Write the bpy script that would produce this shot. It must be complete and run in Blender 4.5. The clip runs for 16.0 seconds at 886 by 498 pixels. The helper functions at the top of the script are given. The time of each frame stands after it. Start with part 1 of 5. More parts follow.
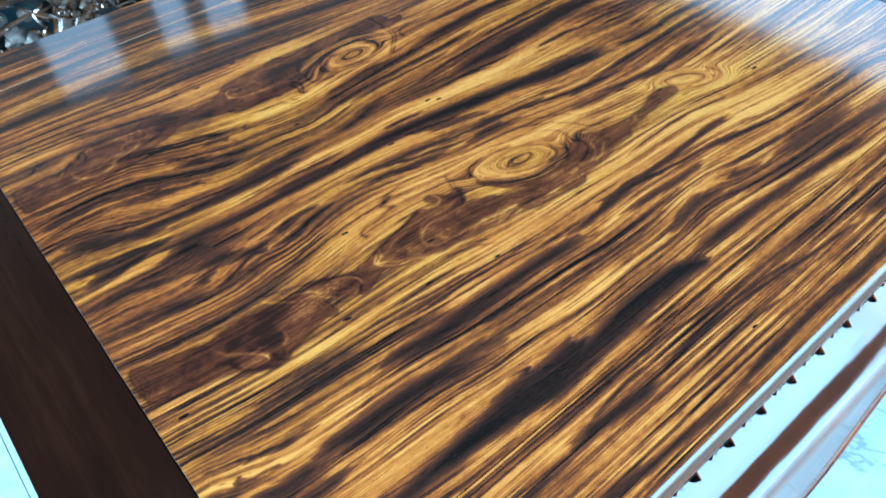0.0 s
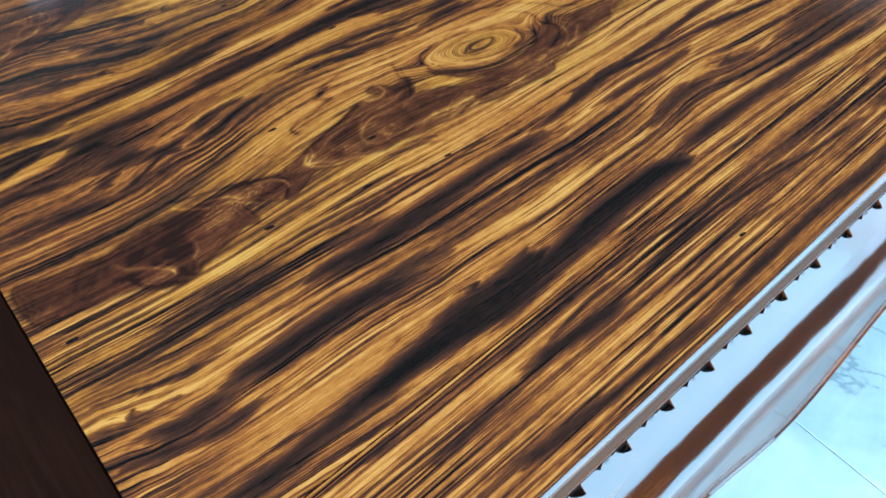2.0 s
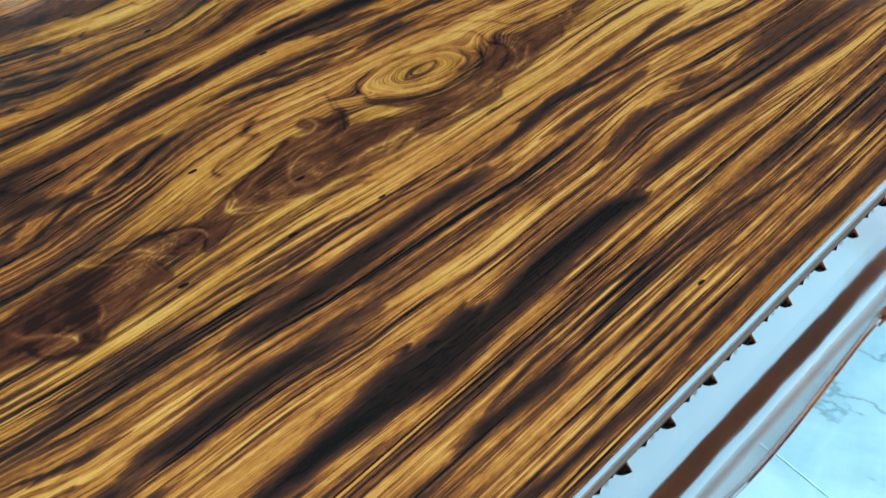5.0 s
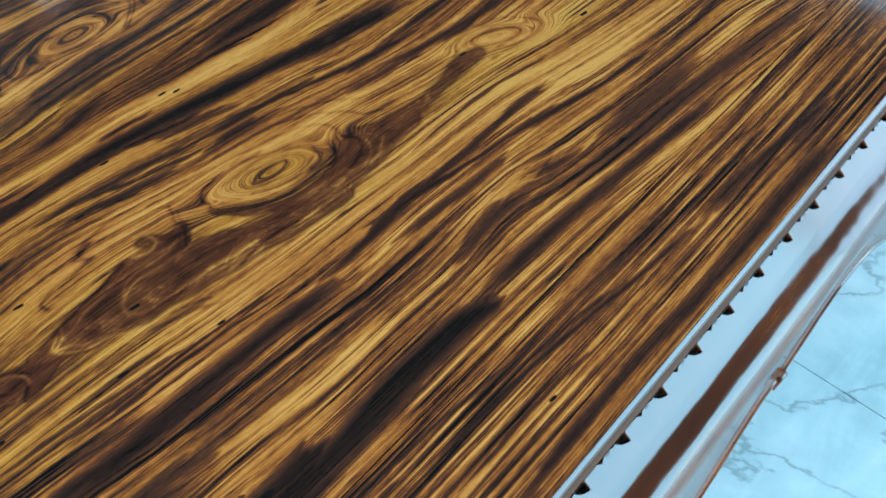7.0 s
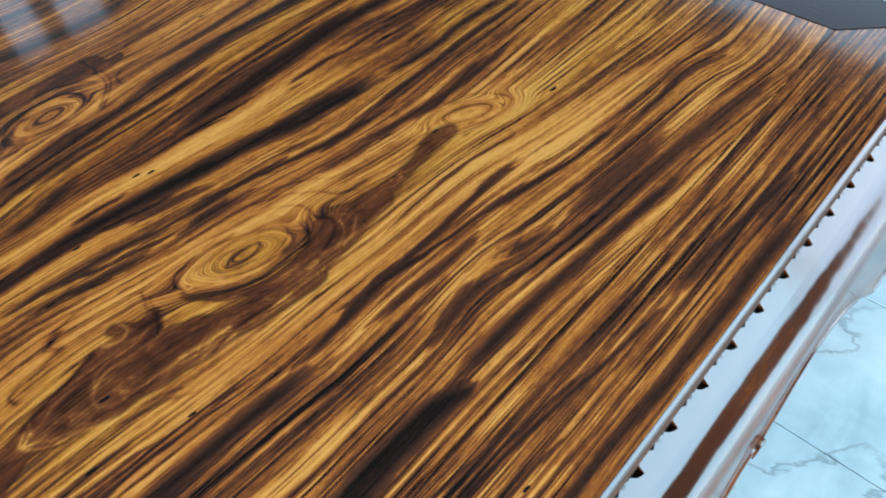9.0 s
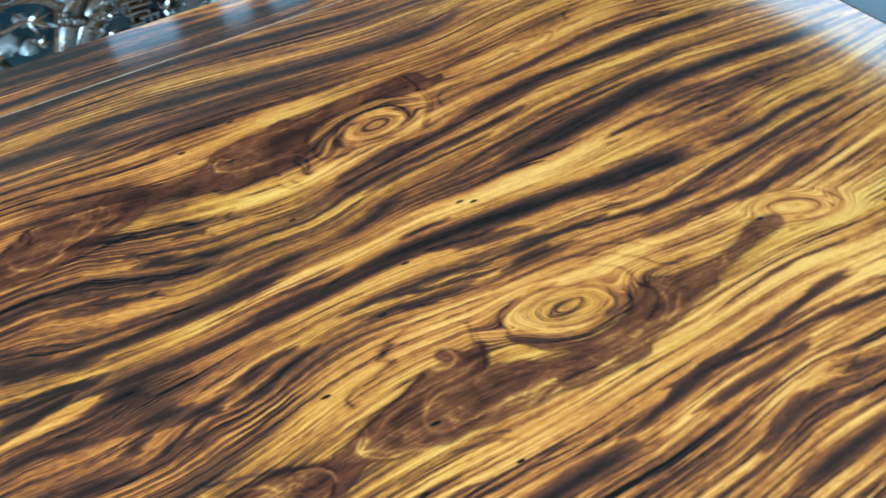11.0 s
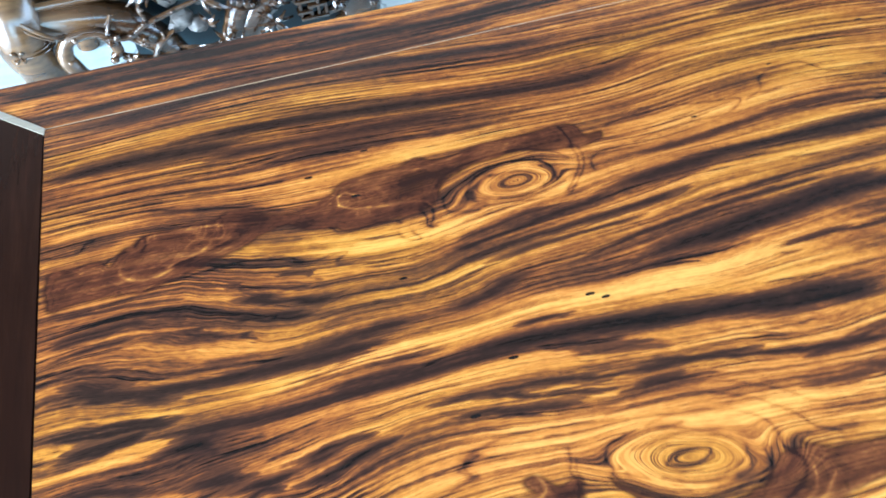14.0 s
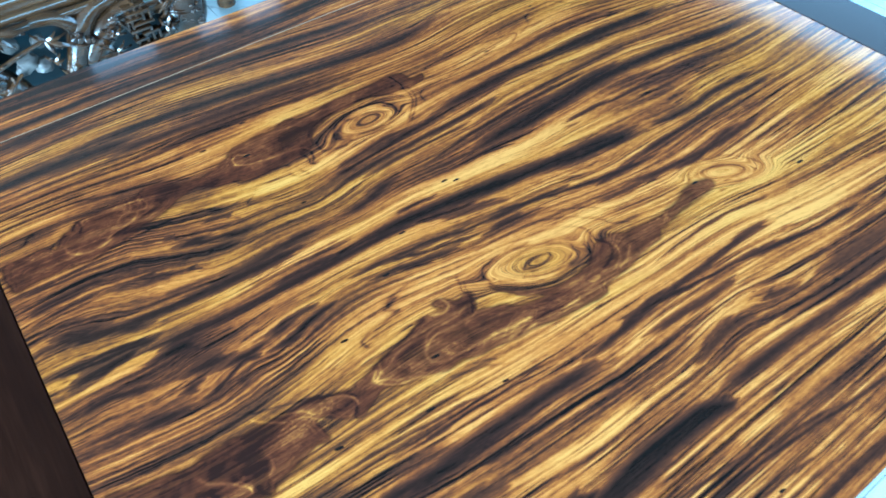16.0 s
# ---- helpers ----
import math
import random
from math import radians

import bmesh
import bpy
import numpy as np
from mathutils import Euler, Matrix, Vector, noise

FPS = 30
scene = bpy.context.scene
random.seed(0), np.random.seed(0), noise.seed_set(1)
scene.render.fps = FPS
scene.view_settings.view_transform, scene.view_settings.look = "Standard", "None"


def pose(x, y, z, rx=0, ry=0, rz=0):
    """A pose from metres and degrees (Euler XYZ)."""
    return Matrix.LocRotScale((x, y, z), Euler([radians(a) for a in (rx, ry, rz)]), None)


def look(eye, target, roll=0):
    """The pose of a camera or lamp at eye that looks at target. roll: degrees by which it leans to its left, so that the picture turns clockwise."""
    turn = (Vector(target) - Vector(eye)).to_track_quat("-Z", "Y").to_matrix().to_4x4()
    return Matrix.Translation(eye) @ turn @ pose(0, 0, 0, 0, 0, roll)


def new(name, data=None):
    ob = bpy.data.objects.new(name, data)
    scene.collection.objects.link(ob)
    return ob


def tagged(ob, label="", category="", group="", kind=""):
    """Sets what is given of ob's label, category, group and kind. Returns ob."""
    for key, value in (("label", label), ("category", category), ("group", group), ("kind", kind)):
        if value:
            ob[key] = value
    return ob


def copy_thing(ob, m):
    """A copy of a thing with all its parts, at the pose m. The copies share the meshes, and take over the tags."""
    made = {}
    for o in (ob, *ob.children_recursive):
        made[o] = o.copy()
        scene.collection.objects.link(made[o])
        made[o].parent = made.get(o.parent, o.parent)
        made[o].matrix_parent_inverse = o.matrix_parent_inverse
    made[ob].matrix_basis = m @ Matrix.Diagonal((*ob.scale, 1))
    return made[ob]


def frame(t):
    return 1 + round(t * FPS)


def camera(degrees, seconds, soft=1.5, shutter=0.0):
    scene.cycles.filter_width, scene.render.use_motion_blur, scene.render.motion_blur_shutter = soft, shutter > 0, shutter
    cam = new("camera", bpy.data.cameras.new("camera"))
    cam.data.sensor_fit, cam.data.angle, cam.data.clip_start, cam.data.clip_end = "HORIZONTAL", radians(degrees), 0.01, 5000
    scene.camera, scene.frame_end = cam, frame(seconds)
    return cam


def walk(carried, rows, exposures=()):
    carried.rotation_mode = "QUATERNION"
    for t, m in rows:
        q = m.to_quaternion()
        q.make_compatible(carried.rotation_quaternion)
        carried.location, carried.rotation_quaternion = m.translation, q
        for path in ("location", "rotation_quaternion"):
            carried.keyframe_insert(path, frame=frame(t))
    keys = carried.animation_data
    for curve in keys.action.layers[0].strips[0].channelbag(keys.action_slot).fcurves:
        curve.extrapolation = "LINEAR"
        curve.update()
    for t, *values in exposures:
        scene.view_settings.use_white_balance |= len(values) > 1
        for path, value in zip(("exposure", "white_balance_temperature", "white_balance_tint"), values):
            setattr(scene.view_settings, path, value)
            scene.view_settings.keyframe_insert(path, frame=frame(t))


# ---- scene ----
cam = camera(62.6, 16.0, soft=1.65, shutter=0.42)
PATH = [
    (0, (0.003, -0.24, 1.193), (0.841, 0.824, -0.279), -2.8),
    (0.5, (0.009, -0.255, 1.159), (0.849, 0.776, -0.336), -2.8),
    (1, (0.031, -0.251, 1.124), (0.84, 0.738, -0.414), -3.0),
    (1.5, (0.056, -0.235, 1.101), (0.836, 0.715, -0.476), -2.7),
    (2, (0.087, -0.224, 1.083), (0.825, 0.703, -0.528), -2.7),
    (2.5, (0.115, -0.212, 1.072), (0.813, 0.701, -0.565), -2.9),
    (3, (0.138, -0.208, 1.062), (0.819, 0.699, -0.585), -3.0),
    (3.2, (0.148, -0.208, 1.061), (0.823, 0.695, -0.591), -3.1),
    (5.3, (0.215, -0.191, 1.065), (0.949, 0.707, -0.564), -4.1),
    (5.5, (0.236, -0.186, 1.075), (0.969, 0.694, -0.565), -4.0),
    (6, (0.278, -0.191, 1.081), (1.032, 0.681, -0.553), -4.0),
    (6.5, (0.316, -0.197, 1.082), (1.097, 0.67, -0.542), -4.1),
    (7, (0.348, -0.207, 1.083), (1.162, 0.658, -0.526), -4.5),
    (7.5, (0.379, -0.218, 1.084), (1.222, 0.644, -0.511), -5.0),
    (8, (0.405, -0.229, 1.088), (1.277, 0.635, -0.491), -5.0),
    (8.2, (0.412, -0.23, 1.089), (1.296, 0.636, -0.483), -4.9),
    (10.3, (0.274, -0.069, 1.152), (1.137, 0.929, -0.352), -0.5),
    (10.5, (0.258, -0.049, 1.148), (1.091, 0.974, -0.355), -0.3),
    (11, (0.22, -0.008, 1.155), (0.93, 1.094, -0.356), -0.9),
    (11.5, (0.186, 0.037, 1.155), (0.8, 1.197, -0.354), -0.1),
    (12, (0.201, 0.074, 1.162), (0.72, 1.279, -0.348), -0.0),
    (12.5, (0.247, 0.106, 1.166), (0.715, 1.336, -0.34), 0.2),
    (13, (0.278, 0.128, 1.163), (0.7, 1.366, -0.35), -0.0),
    (13.5, (0.296, 0.137, 1.16), (0.647, 1.376, -0.371), -1.4),
    (14, (0.307, 0.119, 1.158), (0.656, 1.341, -0.386), -2.9),
    (14.5, (0.231, 0.063, 1.186), (0.723, 1.228, -0.363), -2.5),
    (15, (0.158, 0.012, 1.217), (0.767, 1.116, -0.335), -3.1),
    (15.5, (0.136, -0.044, 1.235), (0.839, 1.029, -0.3), -2.5),
    (16, (0.128, -0.118, 1.255), (0.885, 0.952, -0.256), -1.8),
]
walk(cam, [(t, look(eye, target, roll)) for t, eye, target, roll in PATH],
     [(0, 1.05, 4650, -5), (1.0, 0.84, 4900, -2), (2.0, 0.66, 5000, 0), (3.2, 0.60, 5050, -2), (5.3, 0.50, 5000, -10), (7.0, 0.36, 5050, -7), (7.4, 0.34, 5350, -1), (8.0, 0.24, 6350, 13),
      (10.3, 1.00, 4500, -10), (11.5, 1.34, 4650, -12), (12.5, 1.51, 4850, 2), (13.0, 1.55, 4950, 5), (14.0, 1.5, 5200, 7), (14.5, 1.40, 5000, 7), (15.0, 1.36, 4450, -3), (16, 1.3, 4250, -9)])

# ---- world and light ----
world = bpy.data.worlds.new("sky")
scene.world = world
world.use_nodes = True
wn = world.node_tree.nodes
sky = wn.new("ShaderNodeTexSky")
sky.sky_type, sky.sun_disc = "NISHITA", False
sky.sun_elevation, sky.sun_rotation = radians(48), radians(120)
world.node_tree.links.new(sky.outputs[0], wn["Background"].inputs[0])
wn["Background"].inputs[1].default_value = 0.12


def window_light(name, eye, target, w, h, power, color):
    lamp = bpy.data.lights.new(name, "AREA")
    lamp.shape, lamp.size, lamp.size_y, lamp.energy, lamp.color = "RECTANGLE", w, h, power, color
    ob = new(name, lamp)
    ob.matrix_world = look(eye, target)
    return ob


DAY = (0.86, 0.96, 1.0)
window_light("daylight_shopfront", (5.89, -0.44, 1.715), (0, -0.44, 1.715), 9.46, 3.33, 220, (0.74, 0.90, 1.0))
window_light("daylight_entrance", (-5.3, -1.7, 1.55), (0, -1.7, 1.55), 5.0, 3.0, 1080, DAY)
window_light("daylight_doorway", (1.54, -5.19, 1.64), (1.54, 0, 1.64), 8.68, 3.18, 240, (0.60, 0.90, 1.0))
for wx, ww in ((0.97, 0.54), (1.71, 0.28), (2.16, 0.38)):
    window_light("daylight_window", (wx, 5.36, 2.45), (wx, 0, 2.45), ww, 1.26, 5 * ww, DAY)


# ---- materials ----
class Net:
    """A node tree that is written as arithmetic."""

    def __init__(self, name):
        self.mat = bpy.data.materials.new(name)
        self.mat.use_nodes = True
        self.tree = self.mat.node_tree
        self.bsdf = self.tree.nodes["Principled BSDF"]

    def put(self, socket, value):
        if isinstance(value, bpy.types.NodeSocket):
            self.tree.links.new(value, socket)
        else:
            socket.default_value = value

    def node(self, kind):
        return self.tree.nodes.new(kind)

    def math(self, op, a, b=0.0, c=0.0):
        n = self.node("ShaderNodeMath")
        n.operation = op
        for s, v in zip(n.inputs, (a, b, c)):
            self.put(s, v)
        return n.outputs[0]

    def add(self, *values):
        total = values[0]
        for v in values[1:]:
            total = self.math("ADD", total, v)
        return total

    def mul(self, a, b):
        return self.math("MULTIPLY", a, b)

    def ease(self, v, lo, hi, a=0.0, b=1.0):
        n = self.node("ShaderNodeMapRange")
        n.interpolation_type = "SMOOTHSTEP"
        for s, x in zip(n.inputs, (v, lo, hi, a, b)):
            self.put(s, x)
        return n.outputs[0]

    def split(self, vec):
        n = self.node("ShaderNodeSeparateXYZ")
        self.put(n.inputs[0], vec)
        return n.outputs

    def vec(self, x, y=0.0, z=0.0):
        n = self.node("ShaderNodeCombineXYZ")
        for s, v in zip(n.inputs, (x, y, z)):
            self.put(s, v)
        return n.outputs[0]

    def noise(self, vec, scale=1.0, detail=3.0, rough=0.55, distort=0.0):
        n = self.node("ShaderNodeTexNoise")
        self.put(n.inputs["Vector"], vec)
        for k, v in (("Scale", scale), ("Detail", detail), ("Roughness", rough), ("Distortion", distort)):
            n.inputs[k].default_value = v
        return n.outputs["Fac"]

    def swing(self, v, amount):
        """Noise about zero."""
        return self.mul(self.math("SUBTRACT", v, 0.5), amount)

    def ramp(self, fac, *stops):
        n = self.node("ShaderNodeValToRGB")
        e = n.color_ramp.elements
        while len(e) < len(stops):
            e.new(0.5)
        for el, (p, c) in zip(e, stops):
            el.position, el.color = p, (*c, 1)
        self.put(n.inputs[0], fac)
        return n.outputs[0]

    def mix(self, fac, a, b):
        n = self.node("ShaderNodeMix")
        n.data_type = "RGBA"
        self.put(n.inputs[0], fac)
        self.put(n.inputs[6], a if isinstance(a, bpy.types.NodeSocket) else (*a, 1))
        self.put(n.inputs[7], b if isinstance(b, bpy.types.NodeSocket) else (*b, 1))
        return n.outputs[2]

    def bump(self, height, strength, distance):
        n = self.node("ShaderNodeBump")
        n.inputs["Strength"].default_value, n.inputs["Distance"].default_value = strength, distance
        self.put(n.inputs["Height"], height)
        self.put(self.bsdf.inputs["Normal"], n.outputs[0])

    def done(self, color, rough, metal=0.0, coat=0.0, coat_rough=0.05, ior=1.5):
        b = self.bsdf.inputs
        self.put(b["Base Color"], color if isinstance(color, bpy.types.NodeSocket) else (*color, 1))
        self.put(b["Roughness"], rough)
        self.put(b["Metallic"], metal)
        b["Coat Weight"].default_value, b["Coat Roughness"].default_value, b["IOR"].default_value = coat, coat_rough, ior
        return self.mat

    def attr(self, name):
        n = self.node("ShaderNodeAttribute")
        n.attribute_name = name
        return n.outputs["Vector"]

    def place(self):
        return self.node("ShaderNodeTexCoord").outputs["Object"]


def figured_wood(name, stripe, base, curl):
    """Lacquered rosewood; its boards carry the run of the grain and their figure."""
    n = Net(name)
    u, v, mark = n.split(n.attr("grain"))
    dark, gold, brown = n.split(n.attr("figure"))
    x, y, z = n.split(n.place())
    sway = n.noise(n.vec(n.mul(u, 4.5), n.mul(v, 16)), detail=2)
    v = n.add(v, n.mul(n.swing(sway, curl), n.ease(y, 0.10, 0.40, 0.25, 1.0)))
    broad = n.noise(n.vec(n.mul(u, 1.7), n.mul(v, stripe * 0.45), 1.0), detail=2, rough=0.5)
    band = n.noise(n.vec(n.mul(u, 2.4), n.mul(v, stripe), 2.0), detail=2, rough=0.55)
    thin = n.noise(n.vec(n.mul(u, 3.4), n.mul(v, stripe * 2.7), 3.0), detail=2, rough=0.6)
    hair = n.noise(n.vec(n.mul(u, 7.0), n.mul(v, stripe * 7.5), 4.0), detail=2, rough=0.6)
    fleck = n.noise(n.vec(n.mul(u, 75), n.mul(v, 1150), 5.0), detail=2, rough=0.6)
    cloud = n.noise(n.vec(n.mul(u, 9), n.mul(v, 26), 6.0), detail=4, rough=0.6)
    mottle = n.noise(n.vec(n.mul(x, 60), n.mul(y, 90), 7.0), detail=3, rough=0.65)
    wire = n.noise(n.vec(n.mul(u, 4.6), n.mul(v, stripe * 4.6), 8.5), detail=1, rough=0.5)
    keen = n.mul(n.add(0.45, n.mul(n.ease(cloud, 0.38, 0.62), 0.75)), n.ease(y, 0.22, 0.45, 1.35, 0.46))
    lines = n.add(n.swing(band, 0.8), n.swing(thin, 1.0), n.mul(keen, n.add(n.swing(wire, 1.1), n.swing(hair, 0.9))))
    # dark streaks with feathered, pointed edges
    tuft = n.add(n.swing(band, 0.6), n.swing(thin, 1.3), n.swing(wire, 1.1), n.swing(hair, 0.8), n.swing(cloud, 0.5))
    deep = n.add(n.mul(dark, 0.92), n.mul(n.mul(n.ease(dark, 0.0, 0.3, 0.72, 1.0), n.ease(dark, 0.55, 0.95, 1.0, 0.6)), tuft))
    streak = n.mul(n.ease(deep, 0.28, 0.50), 0.94)
    ink = n.ease(n.add(dark, n.mul(tuft, 0.6)), 0.50, 1.0)
    calm = n.math("SUBTRACT", 1.0, n.mul(n.ease(gold, 0.1, 0.8), 0.42))
    tone = n.add(base, n.swing(broad, 0.6), n.mul(calm, n.add(n.mul(lines, 1.0), n.swing(cloud, 0.40))), n.swing(fleck, 0.46), n.swing(mottle, 0.20),
                 n.mul(gold, 0.24), n.mul(mark, -0.30))
    fine = n.math("ABSOLUTE", n.math("SUBTRACT", n.noise(n.vec(n.mul(u, 1.8), n.mul(v, stripe * 1.6), 8.0), detail=2, rough=0.5), 0.5))
    fine = n.mul(n.ease(fine, 0.020, 0.006), n.ease(cloud, 0.40, 0.56))
    tone = n.add(tone, n.mul(fine, -0.30))
    shadow = n.add(0.335, n.mul(ink, -0.19), n.mul(n.ease(dark, 0.86, 1.0), -0.06), n.mul(lines, 0.34), n.swing(cloud, 0.2), n.swing(fleck, 0.26), n.swing(mottle, 0.12), n.mul(mark, -0.1))
    mixed = n.add(n.mul(tone, n.math("SUBTRACT", 1.0, streak)), n.mul(shadow, streak))
    wood = n.ramp(mixed, (0.06, (0.012, 0.0085, 0.007)), (0.24, (0.044, 0.021, 0.014)), (0.40, (0.135, 0.050, 0.021)),
                  (0.54, (0.330, 0.108, 0.020)), (0.70, (0.650, 0.246, 0.031)), (0.95, (0.88, 0.425, 0.082)))
    rosy = n.ramp(mixed, (0.06, (0.012, 0.0085, 0.007)), (0.24, (0.040, 0.018, 0.013)), (0.40, (0.120, 0.040, 0.019)),
                  (0.54, (0.300, 0.084, 0.022)), (0.70, (0.610, 0.200, 0.035)), (0.95, (0.93, 0.415, 0.090)))
    zone = n.noise(n.vec(n.mul(u, 2.2), n.mul(v, 11), 3.0), detail=3)
    wood = n.mix(n.math("MAXIMUM", n.mul(n.ease(zone, 0.36, 0.58), 0.85), n.math("MAXIMUM", n.mul(n.ease(y, 0.32, 0.05), 0.8), n.mul(n.ease(y, 1.0, 1.05), 0.8))), wood, rosy)
    # heartwood: warm brown pools with darker rims and thin golden threads
    swirl = n.noise(n.vec(n.mul(x, 16), n.mul(y, 26), 9.0), detail=3, rough=0.5, distort=0.8)
    body = n.add(brown, n.mul(n.ease(brown, 0.0, 0.4), n.add(n.swing(swirl, 0.26), n.swing(thin, 0.26), n.swing(hair, 0.12))))
    isle = n.ease(body, 0.20, 0.50)
    rim = n.mul(n.ease(body, 0.26, 0.36), n.ease(body, 0.52, 0.40))
    thread = n.math("ABSOLUTE", n.math("SUBTRACT", swirl, n.add(0.47, n.swing(mottle, 0.05))))
    thread = n.mul(n.ease(thread, 0.030, 0.004), n.ease(cloud, 0.46, 0.64))
    ripple = n.noise(n.vec(n.mul(x, 22), n.mul(y, 48), 10.0), detail=2, rough=0.5, distort=1.2)
    ripple = n.math("SINE", n.add(n.mul(body, 26.0), n.swing(ripple, 16.0), n.mul(swirl, 7.0)))
    crease = n.mul(n.ease(ripple, 0.55, 1.0), n.ease(mottle, 0.30, 0.60))
    glint = n.mul(n.ease(ripple, -0.75, -1.0), n.ease(cloud, 0.40, 0.62))
    heart = n.ramp(n.add(0.43, n.swing(swirl, 1.0), n.mul(lines, 0.34), n.swing(cloud, 0.6), n.swing(mottle, 0.36), n.swing(fleck, 0.14), n.mul(thread, 0.16), n.mul(crease, -0.13), n.mul(glint, 0.16), n.mul(rim, -0.20), n.mul(mark, -0.44), n.mul(n.ease(dark, 0.2, 0.7), -0.12)),
                   (0.1, (0.030, 0.012, 0.009)), (0.40, (0.112, 0.0325, 0.0155)), (0.62, (0.220, 0.0665, 0.0225)), (0.85, (0.46, 0.170, 0.032)), (1.0, (0.75, 0.33, 0.06)))
    wood = n.mix(n.mul(isle, 0.95), wood, heart)
    pore = n.ease(fleck, 0.34, 0.25)
    wood = n.mix(n.mul(pore, 0.5), wood, (0.03, 0.014, 0.009))
    n.bump(n.add(n.mul(hair, 0.5), n.mul(fleck, 0.5)), 0.04, 0.0006)
    return n.done(wood, n.add(0.075, n.swing(cloud, 0.04)), ior=1.43)


def plain_wood(name, along, lo, mid, hi, rough, scale=1.0, coat=0.0, ior=1.5, wave=0.0):
    n = Net(name)
    p = list(n.split(n.place()))
    k = [30 * scale, 30 * scale, 30 * scale]
    k["xyz".index(along)] = 2.0 * scale
    q = n.vec(*(n.mul(p[i], k[i]) for i in range(3)))
    f = n.vec(*(n.mul(p[i], k[i] * 9) for i in range(3)))
    a, b = n.noise(q, detail=4, rough=0.6, distort=0.4), n.noise(f, detail=2)
    blot = n.noise(n.place(), 5.0, 3)
    t = n.add(0.5, n.swing(a, 0.9), n.swing(b, 0.35), n.swing(blot, 0.4))
    n.bump(n.add(b, n.mul(n.noise(n.place(), 9.0, 2), wave)), 0.05, 0.001)
    return n.done(n.ramp(t, (0.15, lo), (0.5, mid), (0.85, hi)), n.add(rough, n.swing(blot, 0.08)), coat=coat, ior=ior)


WOOD = figured_wood("figured_rosewood", 72, 0.56, 0.004)
RAIL = figured_wood("striped_rosewood", 80, 0.49, 0.001)
EBONY = plain_wood("dark_stained_wood", "y", (0.010, 0.0038, 0.0024), (0.021, 0.0075, 0.0042), (0.042, 0.015, 0.008), 0.26, ior=1.25)
APRON = plain_wood("polished_rosewood", "x", (0.014, 0.0020, 0.0003), (0.085, 0.0165, 0.0009), (0.28, 0.072, 0.004), 0.14, ior=2.1, wave=30.0)
CARVED = plain_wood("lacquered_carving_wood", "x", (0.016, 0.007, 0.0032), (0.058, 0.027, 0.010), (0.20, 0.108, 0.042), 0.22, 0.35, ior=1.8, wave=12.0)
MATT = plain_wood("dusty_carving_wood", "x", (0.07, 0.060, 0.052), (0.12, 0.108, 0.096), (0.19, 0.175, 0.16), 0.45, 0.6)
BROAD = figured_wood("broad_striped_rosewood", 40, 0.50, 0.001)
INLAY = plain_wood("pale_joint_wood", "x", (0.27, 0.15, 0.07), (0.40, 0.24, 0.13), (0.52, 0.35, 0.21), 0.3)
# dark teal that holds the shade under the chair seat as colour
SHADE = plain_wood("teal_under_seat_shade", "x", (0.005, 0.012, 0.016), (0.008, 0.020, 0.027), (0.014, 0.034, 0.044), 0.3)
PALE = plain_wood("pale_end_grain", "x", (0.26, 0.20, 0.14), (0.38, 0.31, 0.23), (0.52, 0.46, 0.37), 0.35)
EDGE = plain_wood("satin_edge_wood", "x", (0.035, 0.011, 0.003), (0.085, 0.028, 0.0075), (0.16, 0.062, 0.020), 0.4, ior=1.1)
# near-black of pin knots and seam; also the painted shade in the waist gaps
HOLE = plain_wood("black_knot_and_gap_shade", "x", (0.004, 0.003, 0.003), (0.008, 0.006, 0.005), (0.02, 0.012, 0.008), 0.8, ior=1.2)


def marble():
    n = Net("polished_marble_tile")
    x, y, z = n.split(n.node("ShaderNodeNewGeometry").outputs["Position"])
    q = n.vec(n.add(n.mul(x, 1.9), n.mul(y, 1.1)), n.add(n.mul(y, 0.9), n.mul(x, -0.7)), z)
    thread = n.math("ABSOLUTE", n.math("SUBTRACT", n.noise(q, 1.3, 7, 0.58), 0.5))
    vein = n.mul(n.ease(thread, 0.012, 0.0), n.ease(n.noise(q, 1.7, 2), 0.40, 0.58))
    halo = n.mul(n.ease(thread, 0.07, 0.0), n.ease(n.noise(q, 1.1, 3), 0.42, 0.62))
    cloud = n.noise(q, 2.4, 7, 0.62, 0.5)
    drift_in = n.noise(n.vec(n.mul(x, 2.2), n.mul(y, 7.0), 3.0), 1.6, 5, 0.6, 0.8)
    base = n.ramp(n.add(cloud, n.swing(drift_in, 0.7)), (0.28, (0.46, 0.58, 0.61)), (0.44, (0.58, 0.70, 0.725)), (0.58, (0.68, 0.775, 0.79)), (0.74, (0.77, 0.83, 0.83)))
    color = n.mix(n.mul(halo, 0.35), base, (0.46, 0.53, 0.54))
    color = n.mix(n.mul(vein, 0.75), color, (0.27, 0.33, 0.36))
    return n.done(color, n.add(0.10, n.swing(cloud, 0.05)))


def paint(name, color, rough):
    n = Net(name)
    a, b = n.noise(n.place(), 1.3, 4), n.noise(n.place(), 60, 2)
    lo = tuple(c * 0.92 for c in color)
    n.bump(b, 0.06, 0.002)
    return n.done(n.mix(n.ease(n.add(a, n.swing(b, 0.2)), 0.3, 0.7), lo, color), rough)


MARBLE = marble()
GROUT = paint("tile_grout", (0.36, 0.36, 0.32), 0.8)
PLASTER = paint("wall_plaster", (0.18, 0.145, 0.115), 0.7)
CEILING = paint("ceiling_plaster", (0.02, 0.018, 0.016), 0.8)
FRAME = paint("window_frame_paint", (0.30, 0.30, 0.30), 0.4)


